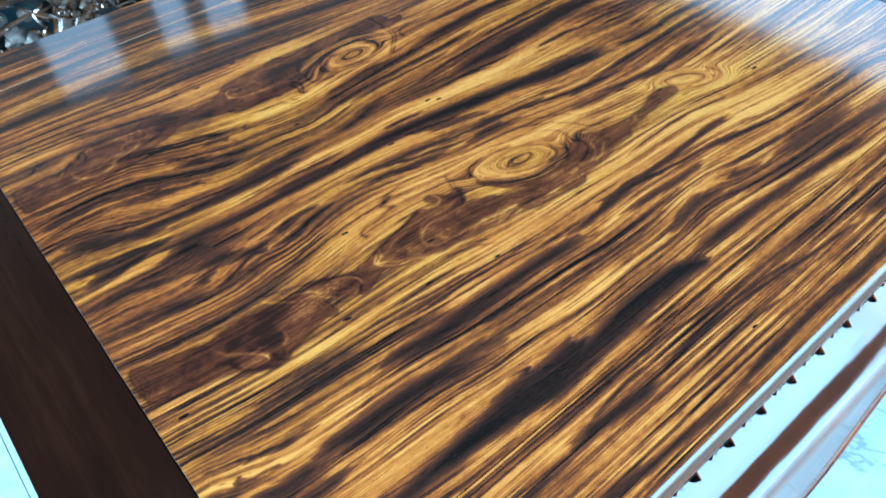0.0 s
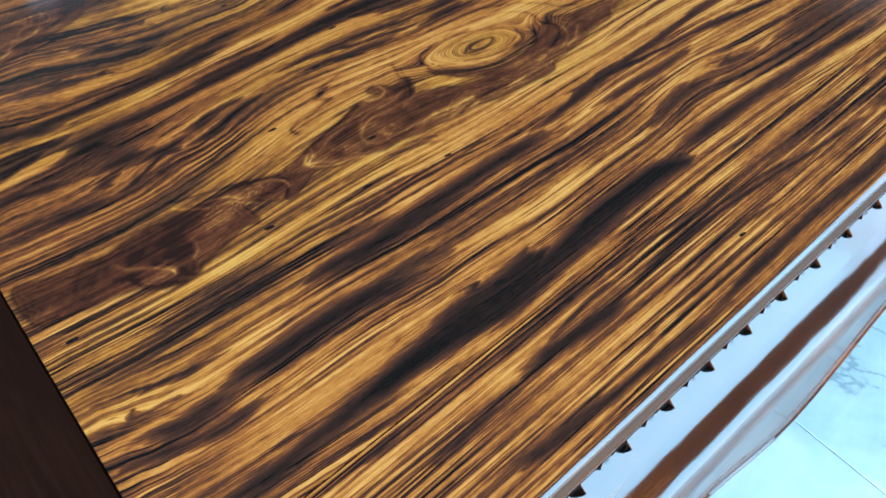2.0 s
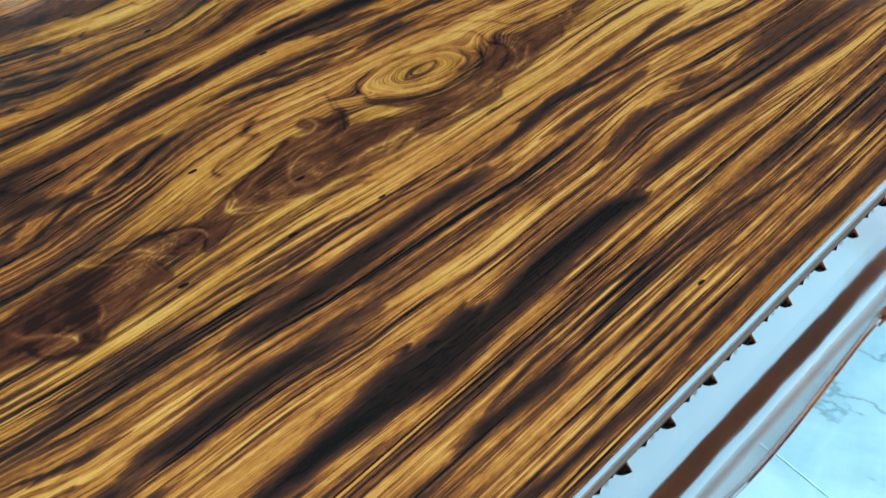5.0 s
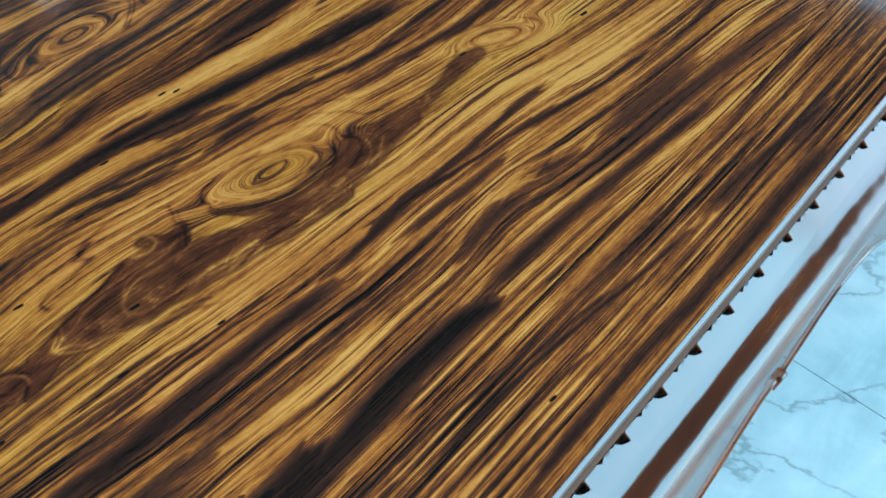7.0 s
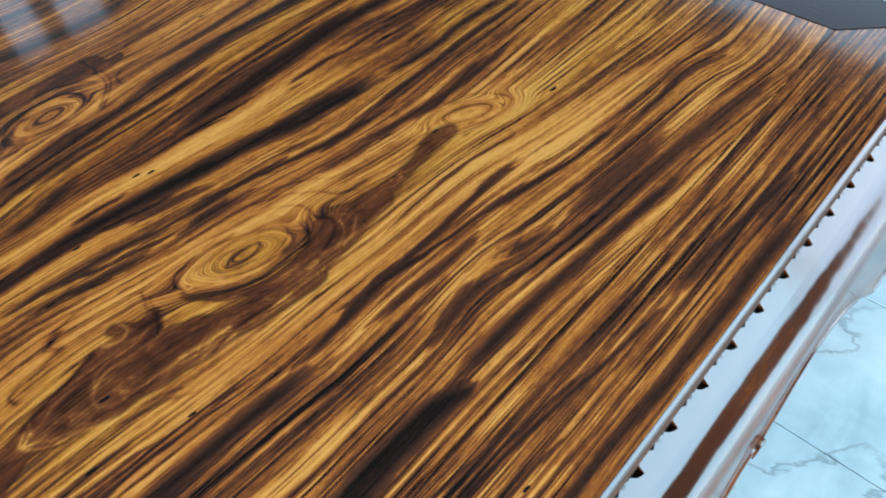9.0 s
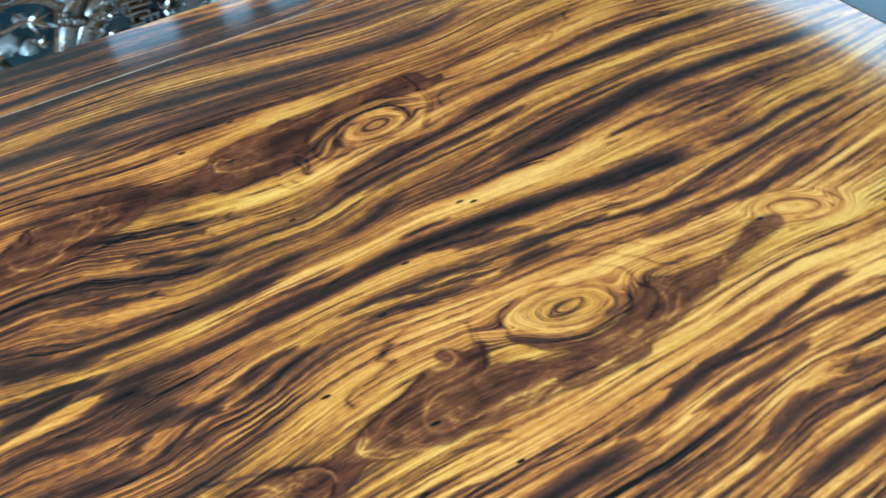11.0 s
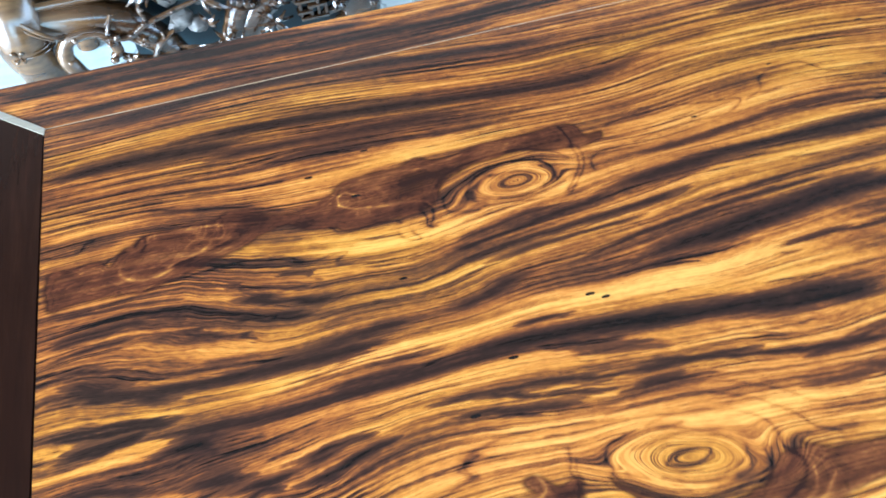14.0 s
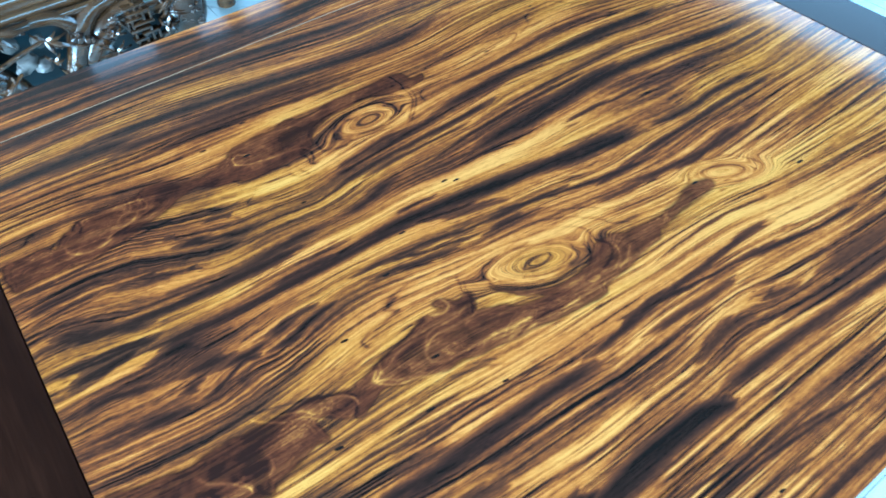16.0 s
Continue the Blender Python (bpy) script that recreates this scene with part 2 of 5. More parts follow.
# ---- mesh helpers ----
def mesh_of(name, bm, material, smooth=True):
    me = bpy.data.meshes.new(name)
    bm.normal_update()
    bm.to_mesh(me)
    bm.free()
    me.materials.append(material)
    if smooth:
        me.polygons.foreach_set("use_smooth", [True] * len(me.polygons))
        me.set_sharp_from_angle(angle=radians(40))
    return me


def part(name, bm, material, parent=None, label="", smooth=True):
    ob = new(name, mesh_of(name, bm, material, smooth))
    if parent:
        ob.parent = parent
        ob.matrix_parent_inverse = parent.matrix_world.inverted()
    return tagged(ob, label)


def thing(name, place, label, category, group="", kind=""):
    ob = new(name)
    ob.empty_display_size = 0.1
    ob.matrix_world = Matrix.Translation(place)
    return tagged(ob, label, category, group, kind)


def box(lo, hi, bevel=0.0, bm=None, seg=2):
    bm = bm or bmesh.new()
    lo, hi = Vector(lo), Vector(hi)
    r = bmesh.ops.create_cube(bm, size=1, matrix=Matrix.Translation((lo + hi) / 2) @ Matrix.Diagonal((*(hi - lo), 1)))
    if bevel:
        edges = list({e for v in r["verts"] for e in v.link_edges})
        bmesh.ops.bevel(bm, geom=edges, offset=bevel, segments=seg, profile=0.5, affect="EDGES")
    return bm


def smooth_path(points, steps=6):
    """A rounded way through the points (any number of coordinates each)."""
    p = np.array(points, float)
    if len(p) == 2:
        return [p[0] + (p[1] - p[0]) * k / steps for k in range(steps + 1)]
    q = np.vstack([2 * p[0] - p[1], p, 2 * p[-1] - p[-2]])
    out = []
    for i in range(1, len(q) - 2):
        for k in range(steps):
            t = k / steps
            out.append(0.5 * (2 * q[i] + (q[i + 1] - q[i - 1]) * t + (2 * q[i - 1] - 5 * q[i] + 4 * q[i + 1] - q[i + 2]) * t ** 2
                              + (3 * q[i] - q[i - 1] - 3 * q[i + 1] + q[i + 2]) * t ** 3))
    return out + [p[-1]]


def tube(points, radii, seg=10, bm=None, steps=6, flat=1.0):
    """A rounded limb through points (x, y, z) with a radius at each."""
    bm = bm or bmesh.new()
    way = smooth_path([(*p, r) for p, r in zip(points, radii)], steps)
    side = Vector((0, 1, 0))
    rings = []
    for i, w in enumerate(way):
        a, b = way[max(i - 1, 0)], way[min(i + 1, len(way) - 1)]
        d = Vector(b[:3] - a[:3]).normalized()
        if abs(d.dot(side)) > 0.95:
            side = Vector((1, 0, 0))
        s = (side - d * side.dot(d)).normalized()
        o = d.cross(s)
        rings.append([bm.verts.new(Vector(w[:3]) + (s * math.cos(k * math.tau / seg) * flat + o * math.sin(k * math.tau / seg)) * max(w[3], 0.0004))
                      for k in range(seg)])
    for ra, rb in zip(rings, rings[1:]):
        for k in range(seg):
            bm.faces.new((ra[k], ra[(k + 1) % seg], rb[(k + 1) % seg], rb[k]))
    bm.faces.new(rings[0][::-1])
    bm.faces.new(rings[-1])
    bmesh.ops.recalc_face_normals(bm, faces=bm.faces[:])
    return bm


def leaf(root, tip, width, bm=None, lift=0.006):
    """A bamboo leaf with a raised midrib, in the plane of x and z."""
    bm = bm or bmesh.new()
    r, t = Vector(root), Vector(tip)
    d = t - r
    s = Vector((d.z, 0, -d.x)).normalized()
    rows = []
    for k in range(7):
        f = k / 6
        w = width * math.sin(math.pi * (0.08 + 0.92 * f) ** 0.75) * (1 if f < 1 else 0)
        c = r + d * f + Vector((0, -lift * math.sin(math.pi * f), 0))
        rows.append([bm.verts.new(c - s * w), bm.verts.new(c + Vector((0, -0.004, 0))), bm.verts.new(c + s * w),
                     bm.verts.new(c + Vector((0, 0.005, 0)))])
    for a, b in zip(rows, rows[1:]):
        for k in range(4):
            bm.faces.new((a[k], a[(k + 1) % 4], b[(k + 1) % 4], b[k]))
    bmesh.ops.remove_doubles(bm, verts=bm.verts[:], dist=1e-5)
    bmesh.ops.recalc_face_normals(bm, faces=bm.faces[:])
    return bm


def blob(center, size, bm=None, wobble=0.12):
    bm = bm or bmesh.new()
    r = bmesh.ops.create_icosphere(bm, subdivisions=3, radius=1)
    for v in r["verts"]:
        k = 1 + wobble * noise.noise(v.co * 1.7 + Vector(center) * 40)
        v.co = Vector((v.co.x * size[0], v.co.y * size[1], v.co.z * size[2])) * k + Vector(center)
    return bm


# ---- the room ----
def room():
    floor = tagged(new("floor"), "pale blue-white polished marble tile floor", "floor", kind="structure")
    part("screed", box((-5.2, -5.2, -0.08), (5.9, 5.2, -0.004)), GROUT, floor, smooth=False)
    tx, ty = 0.333, 1.2
    base = mesh_of("tile", box((0.001, 0.001, -0.012), (tx - 0.001, ty - 0.001, 0.0), 0.0004, seg=1), MARBLE, False)
    rest = bmesh.new()
    for i in range(-18, 15):
        for j in range(-4, 5):
            x, y = 1.107 + i * tx, j * ty - 1.1
            if abs(x - 0.6) < 2.3 and abs(y - 0.4) < 2.3:
                ob = new("tile", base)
                ob.matrix_world = Matrix.Translation((x, y, random.uniform(-0.0003, 0.0003)))
                ob.parent = floor
            elif -5.2 < x < 5.5 and -5.2 < y < 4.1:
                box((x + 0.001, y + 0.001, -0.012), (x + tx - 0.001, y + ty - 0.001, 0), 0, rest)
    tagged(part("tiling", rest, MARBLE, floor, smooth=False), "pale marble tiles further off", kind="stuff")

    def wall(name, *boxes):
        bm = bmesh.new()
        for lo, hi in boxes:
            box(lo, hi, 0, bm)
        return tagged(part(name, bm, PLASTER, smooth=False), "dark taupe painted plaster wall", "wall", kind="structure")

    z0, z1 = -0.08, 3.75
    wall("wall_west", ((-5.4, -5.4, z0), (-5.2, -4.2, z1)), ((-5.4, 0.8, z0), (-5.2, 5.4, z1)), ((-5.4, -4.2, 3.1), (-5.2, 0.8, z1)))
    wins = ((0.68, 1.26), (1.55, 1.87), (1.95, 2.37))
    cuts, x = [], -5.2
    for a, b in wins:
        cuts += [((x, 5.2, z0), (a, 5.4, z1)), ((a, 5.2, z0), (b, 5.4, 1.8)), ((a, 5.2, 3.1), (b, 5.4, z1))]
        x = b
    wall("wall_north", *cuts, ((x, 5.2, z0), (6.1, 5.4, z1)))
    wall("wall_east", ((5.9, 4.3, z0), (6.1, 5.2, z1)), ((5.9, -5.2, 3.41), (6.1, 4.3, z1)))
    wall("wall_south", ((-5.2, -5.4, z0), (-2.8, -5.2, z1)), ((5.9, -5.4, z0), (6.1, -5.2, z1)), ((-2.8, -5.4, 3.26), (5.9, -5.2, z1)))
    tagged(part("ceiling", box((-5.4, -5.4, z1), (6.1, 5.4, z1 + 0.15)), CEILING, smooth=False), "plain dark boarded ceiling", "ceiling", kind="structure")
    tagged(part("ground", box((-60, -60, -0.5), (60, 60, -0.09)), GROUT, smooth=False), "grey paved ground outside", "ground", kind="structure")
    for k, (a, b) in enumerate(wins):
        w = tagged(new("window_%d" % (k + 1)), "tall narrow window in a grey frame", "window", kind="structure")
        for lo, hi in (((a, 5.26, 1.8), (a + 0.04, 5.32, 3.1)), ((b - 0.04, 5.26, 1.8), (b, 5.32, 3.1)),
                       ((a + 0.04, 5.26, 1.8), (b - 0.04, 5.32, 1.84)), ((a + 0.04, 5.26, 3.06), (b - 0.04, 5.32, 3.1))):
            part("window_frame", box(lo, hi, 0.004), FRAME, w)


room()


# ---- the figure of the table's wood ----
# Its run is told in metres over the table top: x along the grain from the inner edge of the
# dark end rail, y across it from the front seam.
LATTICE = np.random.RandomState(4).uniform(-1, 1, (64, 64))


def drift(x, y, sx, sy, shift):
    """A smooth random field over the table, with cells sx by sy."""
    gx, gy = x / sx + 17.3 + shift, y / sy + 11.7 + shift * 1.7
    ix, iy = np.floor(gx).astype(int), np.floor(gy).astype(int)
    fx, fy = gx - ix, gy - iy
    fx, fy = fx * fx * (3 - 2 * fx), fy * fy * (3 - 2 * fy)
    at = lambda a, b: LATTICE[(iy + b) % 64, (ix + a) % 64]
    return (at(0, 0) * (1 - fx) + at(1, 0) * fx) * (1 - fy) + (at(0, 1) * (1 - fx) + at(1, 1) * fx) * fy


class Figure:
    """What a board's wood shows: dark and golden streaks along the grain, curling lines, brown heartwood."""

    def __init__(self, y0, y1, stiff):
        self.y0, self.y1, self.stiff = y0, y1, stiff
        self.streaks, self.curls, self.areas, self.tones, self.eyes = [], [], [], [], []

    def dark(self, width, strength, *points):
        self.streaks.append((0, width, strength, np.array(smooth_path(points, 8))))

    def gold(self, width, strength, *points):
        self.streaks.append((1, width, strength, np.array(smooth_path(points, 8))))

    def line(self, width, strength, *points):
        self.curls.append((1, width, strength, np.array(smooth_path(points, 5))))

    def pale(self, width, strength, *points):
        self.curls.append((-1, width, strength, np.array(smooth_path(points, 5))))

    def heart(self, soft, strength, *points):
        self.areas.append((2, soft, strength, np.array(smooth_path((*points, points[0]), 3))))

    def core(self, soft, strength, *points):
        self.areas.append((3, soft, strength, np.array(smooth_path((*points, points[0]), 3))))

    def band(self, soft, strength, *points):
        self.areas.append((0, soft, strength, np.array(smooth_path((*points, points[0]), 3))))

    def clear(self, soft, strength, *points):
        self.areas.append((4, soft, strength, np.array(smooth_path((*points, points[0]), 3))))

    def shade(self, x, y, rx, ry, depth):
        """Deeper (or, below zero, paler) wood over a stretch."""
        self.tones.append((x, y, rx, ry, depth))

    def eye(self, x, y, rx, ry, turn, side):
        """An eye that the grain runs round in rings; they part from the straight grain on one side."""
        self.eyes.append((x, y, rx, ry, turn, side))

    def flow(self):
        """How far the grain has bent at the knots of a grid: constant y + bend along every streak."""
        nx, ny = 58, max(4, round((self.y1 - self.y0) / 0.028))
        gx, gy = np.linspace(-0.13, 1.51, nx), np.linspace(self.y0, self.y1, ny)
        size = nx * ny
        rows, cols, vals, rhs, r = [], [], [], [], 0

        def put(terms, value, weight):
            nonlocal r
            for c, v in terms:
                rows.append(r), cols.append(c), vals.append(v * weight)
            rhs.append(value * weight)
            r += 1

        def corners(x, y):
            fx = np.clip((x - gx[0]) / (gx[1] - gx[0]), 0, nx - 1.001)
            fy = np.clip((y - gy[0]) / (gy[1] - gy[0]), 0, ny - 1.001)
            i, j = int(fx), int(fy)
            a, b = fx - i, fy - j
            return [(j * nx + i, (1 - a) * (1 - b)), (j * nx + i + 1, a * (1 - b)), ((j + 1) * nx + i, (1 - a) * b), ((j + 1) * nx + i + 1, a * b)]

        for kind, width, strength, way in self.streaks:
            if kind == 1 and width > 0.0125:
                continue
            for p, q in zip(way[:-2:2], way[2::2]):
                if q[0] - p[0] > 0.004 and abs(q[1] - p[1]) < 0.8 * (q[0] - p[0]):
                    put(corners(*q) + [(c, -v) for c, v in corners(*p)], p[1] - q[1], 9.0 if kind == 0 else 5.0)
        for j in range(ny):
            for i in range(nx):
                k = j * nx + i
                put([(k, 1)], 0, 0.02)
                if 0 < i < nx - 1:
                    put([(k - 1, 1), (k, -2), (k + 1, 1)], 0, 1.6)
                if 0 < j < ny - 1:
                    put([(k - nx, 1), (k, -2), (k + nx, 1)], 0, 0.8)
                if i < nx - 1:
                    put([(k, -1), (k + 1, 1)], 0, self.stiff * (8 if gy[j] < 0.16 else 3 if gx[i] > 1.15 or gy[j] > 0.95 else 1))
                if j < ny - 1:
                    put([(k, -1), (k + nx, 1)], 0, 0.5)
                if i < nx - 1 and j < ny - 1:
                    put([(k, 1), (k + 1, -1), (k + nx, -1), (k + nx + 1, 1)], 0, 0.8)
        # least squares by conjugate gradients
        rows, cols, vals, rhs = np.array(rows), np.array(cols), np.array(vals), np.array(rhs)
        apply = lambda p: np.bincount(rows, vals * p[cols], r)
        back = lambda q: np.bincount(cols, vals * q[rows], size)
        bend = np.zeros(size)
        rest = back(rhs)
        step, power = rest.copy(), rest @ rest
        for _ in range(400):
            if power < 1e-12:
                break
            q = apply(step)
            k = power / (q @ q)
            bend, rest = bend + k * step, rest - k * back(q)
            last, power = power, rest @ rest
            step = rest + power / last * step
        return gx, gy, bend.reshape(ny, nx)

    def bent(self, x, y):
        gx, gy, bend = self.flow()
        fx = np.clip((x - gx[0]) / (gx[1] - gx[0]), 0, len(gx) - 1.001)
        fy = np.clip((y - gy[0]) / (gy[1] - gy[0]), 0, len(gy) - 1.001)
        i, j = fx.astype(int), fy.astype(int)
        a, b = fx - i, fy - j
        a, b = a * a * (3 - 2 * a) * 0.5 + a * 0.5, b * b * (3 - 2 * b) * 0.5 + b * 0.5
        return (bend[j, i] * (1 - a) + bend[j, i + 1] * a) * (1 - b) + (bend[j + 1, i] * (1 - a) + bend[j + 1, i + 1] * a) * b

    def lay(self, x, y):
        """The run of the grain (x, bent y, lines and depth) and the figure (dark, gold, brown) at the places x, y.
        Dark and brown stand at 0.5 along their outlines."""
        dark, gold, brown, mark = (np.zeros_like(x) for _ in range(4))
        tx, ty = x, y
        grain = y + self.bent(x, y)
        for mx, my, rx, ry, turn, side in self.eyes:
            dx, dy = x - mx + 0.006 * drift(x, y, 0.045, 0.03, 21), y - my + 0.004 * drift(x, y, 0.05, 0.025, 23)
            p, q = dx * math.cos(turn) + dy * math.sin(turn), dy * math.cos(turn) - dx * math.sin(turn)
            ring = np.sqrt((p / rx) ** 2 + (q / ry) ** 2 + 0.01)
            hold = np.clip((1.75 - ring) / 1.0, 0, 1)
            hold = hold * hold * (3 - 2 * hold)
            grain = grain * (1 - hold) + hold * (np.median(grain[ring < 1.2]) + side * ry * (ring - 0.6) * 1.15 if (ring < 1.2).any() else grain)
        x = tx + 0.010 * drift(tx, ty, 0.05, 0.006, 0) + 0.005 * drift(tx, ty, 0.02, 0.003, 5)
        y = ty + 0.0020 * drift(tx, ty, 0.09, 0.03, 2) + 0.0009 * drift(tx, ty, 0.025, 0.010, 8)
        for kind, width, strength, way in self.streaks:
            u, v = way[:, 0], way[:, 1]
            reach = 0.03 + 0.22 * (u[-1] - u[0])
            pick = (tx > u[0] - 0.06) & (tx < u[-1] + 0.06) & (ty > v.min() - 4 * width - 0.02) & (ty < v.max() + 4 * width + 0.02)
            px, py = x[pick], y[pick]
            slope = np.interp(px, u, np.gradient(v, u + np.arange(len(u)) * 1e-9))
            off = np.abs(py - np.interp(px, u, v)) / np.sqrt(1 + slope * slope)
            ends = np.clip(np.minimum(px - u[0], u[-1] - px) / reach + 0.35, 0, 1)
            ends = ends * ends * (3 - 2 * ends)
            wide = width * (0.5 + 0.5 * ends) * (1 + 0.25 * drift(px, py, 0.08, 0.05, 12))
            if kind == 0:
                dark[pick] = np.maximum(dark[pick], strength * ends * np.exp(-0.75 * (off / wide) ** 2))
            else:
                gold[pick] = np.maximum(gold[pick], strength * ends * np.exp(-(off / wide) ** 2))
        cx = tx + 0.0014 * drift(tx, ty, 0.022, 0.016, 3) + 0.0006 * drift(tx, ty, 0.008, 0.006, 6)
        cy = ty + 0.0012 * drift(tx, ty, 0.025, 0.014, 7) + 0.0005 * drift(tx, ty, 0.008, 0.006, 9)
        for kind, soft, strength, way in self.areas:
            pad = 0.03
            pick = (tx > way[:, 0].min() - pad) & (tx < way[:, 0].max() + pad) & (ty > way[:, 1].min() - pad) & (ty < way[:, 1].max() + pad)
            px, py = (x[pick], y[pick]) if kind == 0 else (cx[pick], cy[pick])
            near, inside = np.full(px.shape, 9.0), np.zeros(px.shape, bool)
            for (ax, ay), (bx, by) in zip(way[:-1], way[1:]):
                dx, dy = bx - ax, by - ay
                t = np.clip(((px - ax) * dx + (py - ay) * dy) / (dx * dx + dy * dy + 1e-12), 0, 1)
                near = np.minimum(near, (px - ax - t * dx) ** 2 + (py - ay - t * dy) ** 2)
                if dy:
                    inside ^= ((ay > py) != (by > py)) & (px < ax + (py - ay) * dx / dy)
            depth = np.where(inside, 1, -1) * np.sqrt(near) / soft
            if kind == 0:
                dark[pick] = np.maximum(dark[pick], strength * np.clip(0.5 + 0.5 * depth, 0, 1))
            elif kind == 2:
                brown[pick] = np.maximum(brown[pick], strength * np.clip(0.5 + 0.38 * depth, 0, 1))
            elif kind == 4:
                free = strength * np.clip(0.5 + 0.5 * depth, 0, 1)
                dark[pick] *= 1 - free
                brown[pick] *= 1 - free
                gold[pick] = np.maximum(gold[pick], 0.9 * free)
            else:
                mark[pick] += 0.45 * strength * np.clip(0.5 + 0.5 * depth, 0, 1)
        for side, width, strength, way in self.curls:
            pad = 4 * width + 0.006
            pick = (tx > way[:, 0].min() - pad) & (tx < way[:, 0].max() + pad) & (ty > way[:, 1].min() - pad) & (ty < way[:, 1].max() + pad)
            px, py = cx[pick], cy[pick]
            near = np.full(px.shape, 9.0)
            for (ax, ay), (bx, by) in zip(way[:-1], way[1:]):
                dx, dy = bx - ax, by - ay
                t = np.clip(((px - ax) * dx + (py - ay) * dy) / (dx * dx + dy * dy + 1e-12), 0, 1)
                near = np.minimum(near, (px - ax - t * dx) ** 2 + (py - ay - t * dy) ** 2)
            wide = width * (1 + 0.5 * drift(px, py, 0.02, 0.02, 14))
            soft = 0.72 * np.exp(-near / wide ** 2) + 0.28 * np.exp(-near / (3 * wide) ** 2)
            mark[pick] += side * strength * soft * (0.85 + 0.3 * drift(px, py, 0.025, 0.025, 15))
        for mx, my, rx, ry, depth in self.tones:
            mark += depth * np.exp(-((x - mx) / rx) ** 2 - ((y - my) / ry) ** 2)
        return np.stack([tx, grain, mark], -1), np.stack([dark, gold, brown], -1)


PANEL = Figure(0.0, 1.035, 0.12)
FRONT = Figure(-0.13, 0.0, 2.0)
BACK = Figure(1.035, 1.16, 2.0)

PANEL.dark(0.013, 0.85, (0.013, 1.020), (0.065, 1.019), (0.134, 1.022), (0.204, 1.025), (0.285, 1.028), (0.385, 1.024), (0.486, 1.014), (0.572, 1.002), (0.678, 0.988), (0.782, 0.987))
PANEL.dark(0.012, 0.85, (0.002, 0.922), (0.056, 0.925), (0.113, 0.923), (0.163, 0.919), (0.222, 0.915), (0.267, 0.914))
PANEL.dark(0.012, 0.85, (0.158, 0.941), (0.211, 0.942), (0.264, 0.939), (0.333, 0.933), (0.395, 0.924), (0.475, 0.911), (0.555, 0.897), (0.634, 0.886), (0.704, 0.880), (0.779, 0.881), (0.860, 0.894))
PANEL.dark(0.010, 0.75, (0.184, 0.905), (0.249, 0.895), (0.324, 0.887), (0.386, 0.883), (0.448, 0.879), (0.512, 0.874), (0.577, 0.866))
PANEL.dark(0.005, 0.70, (0.259, 0.857), (0.334, 0.860), (0.394, 0.854), (0.455, 0.846), (0.532, 0.835), (0.614, 0.831))
PANEL.dark(0.005, 0.65, (0.042, 0.888), (0.125, 0.886), (0.182, 0.883), (0.255, 0.881))
PANEL.dark(0.004, 0.65, (0.751, 0.942), (0.867, 0.941), (1.000, 0.945), (1.158, 0.941), (1.256, 0.926))
PANEL.dark(0.008, 0.70, (1.008, 0.958), (1.145, 0.955), (1.244, 0.939))
PANEL.line(0.0016, 0.8, (0.021, 0.869), (0.089, 0.867), (0.159, 0.867), (0.245, 0.862), (0.317, 0.854), (0.392, 0.846))
PANEL.line(0.0016, 0.8, (0.022, 0.852), (0.088, 0.839), (0.156, 0.833), (0.225, 0.825), (0.296, 0.820))
PANEL.line(0.0016, 0.8, (0.009, 0.829), (0.054, 0.828), (0.121, 0.825), (0.174, 0.810), (0.234, 0.793), (0.286, 0.769))
PANEL.gold(0.012, 0.7, (0.071, 0.955), (0.137, 0.957), (0.197, 0.954), (0.273, 0.947), (0.366, 0.938))
PANEL.gold(0.009, 0.7, (0.028, 0.882), (0.090, 0.880), (0.174, 0.877), (0.246, 0.875))
PANEL.gold(0.012, 0.8, (0.250, 0.801), (0.306, 0.799), (0.367, 0.803), (0.430, 0.811), (0.494, 0.818), (0.567, 0.819))
PANEL.gold(0.010, 0.8, (0.006, 0.811), (0.054, 0.814), (0.120, 0.812))
PANEL.gold(0.026, 0.9, (0.713, 0.772), (0.777, 0.755), (0.852, 0.750), (0.922, 0.754), (1.030, 0.768), (1.119, 0.775), (1.192, 0.772))
PANEL.line(0.0016, 0.8, (0.733, 0.775), (0.779, 0.780), (0.832, 0.779), (0.889, 0.768), (0.929, 0.759), (0.898, 0.740), (0.844, 0.740), (0.792, 0.739), (0.753, 0.732))
PANEL.line(0.0016, 0.7, (0.935, 0.753), (0.968, 0.768), (0.980, 0.792), (1.007, 0.803), (1.055, 0.802), (1.082, 0.771), (1.146, 0.763))
PANEL.gold(0.022, 0.9, (0.290, 0.715), (0.341, 0.695), (0.391, 0.681), (0.447, 0.673), (0.512, 0.672))
PANEL.gold(0.016, 0.8, (0.066, 0.772), (0.125, 0.789))
PANEL.dark(0.012, 0.9, (0.666, 0.663), (0.722, 0.669), (0.786, 0.673), (0.863, 0.674), (0.940, 0.671), (1.022, 0.664), (1.093, 0.655))
PANEL.dark(0.008, 0.7, (0.717, 0.713), (0.768, 0.709), (0.826, 0.710), (0.909, 0.717), (0.997, 0.722), (1.071, 0.719), (1.137, 0.705))
PANEL.dark(0.006, 0.9, (0.437, 0.624), (0.483, 0.633), (0.535, 0.640), (0.582, 0.645), (0.639, 0.651), (0.699, 0.662))
PANEL.dark(0.005, 0.9, (0.432, 0.607), (0.491, 0.618), (0.551, 0.623), (0.604, 0.625), (0.665, 0.626), (0.728, 0.630), (0.792, 0.640))
PANEL.dark(0.005, 0.8, (0.466, 0.645), (0.520, 0.655), (0.574, 0.661), (0.627, 0.660))
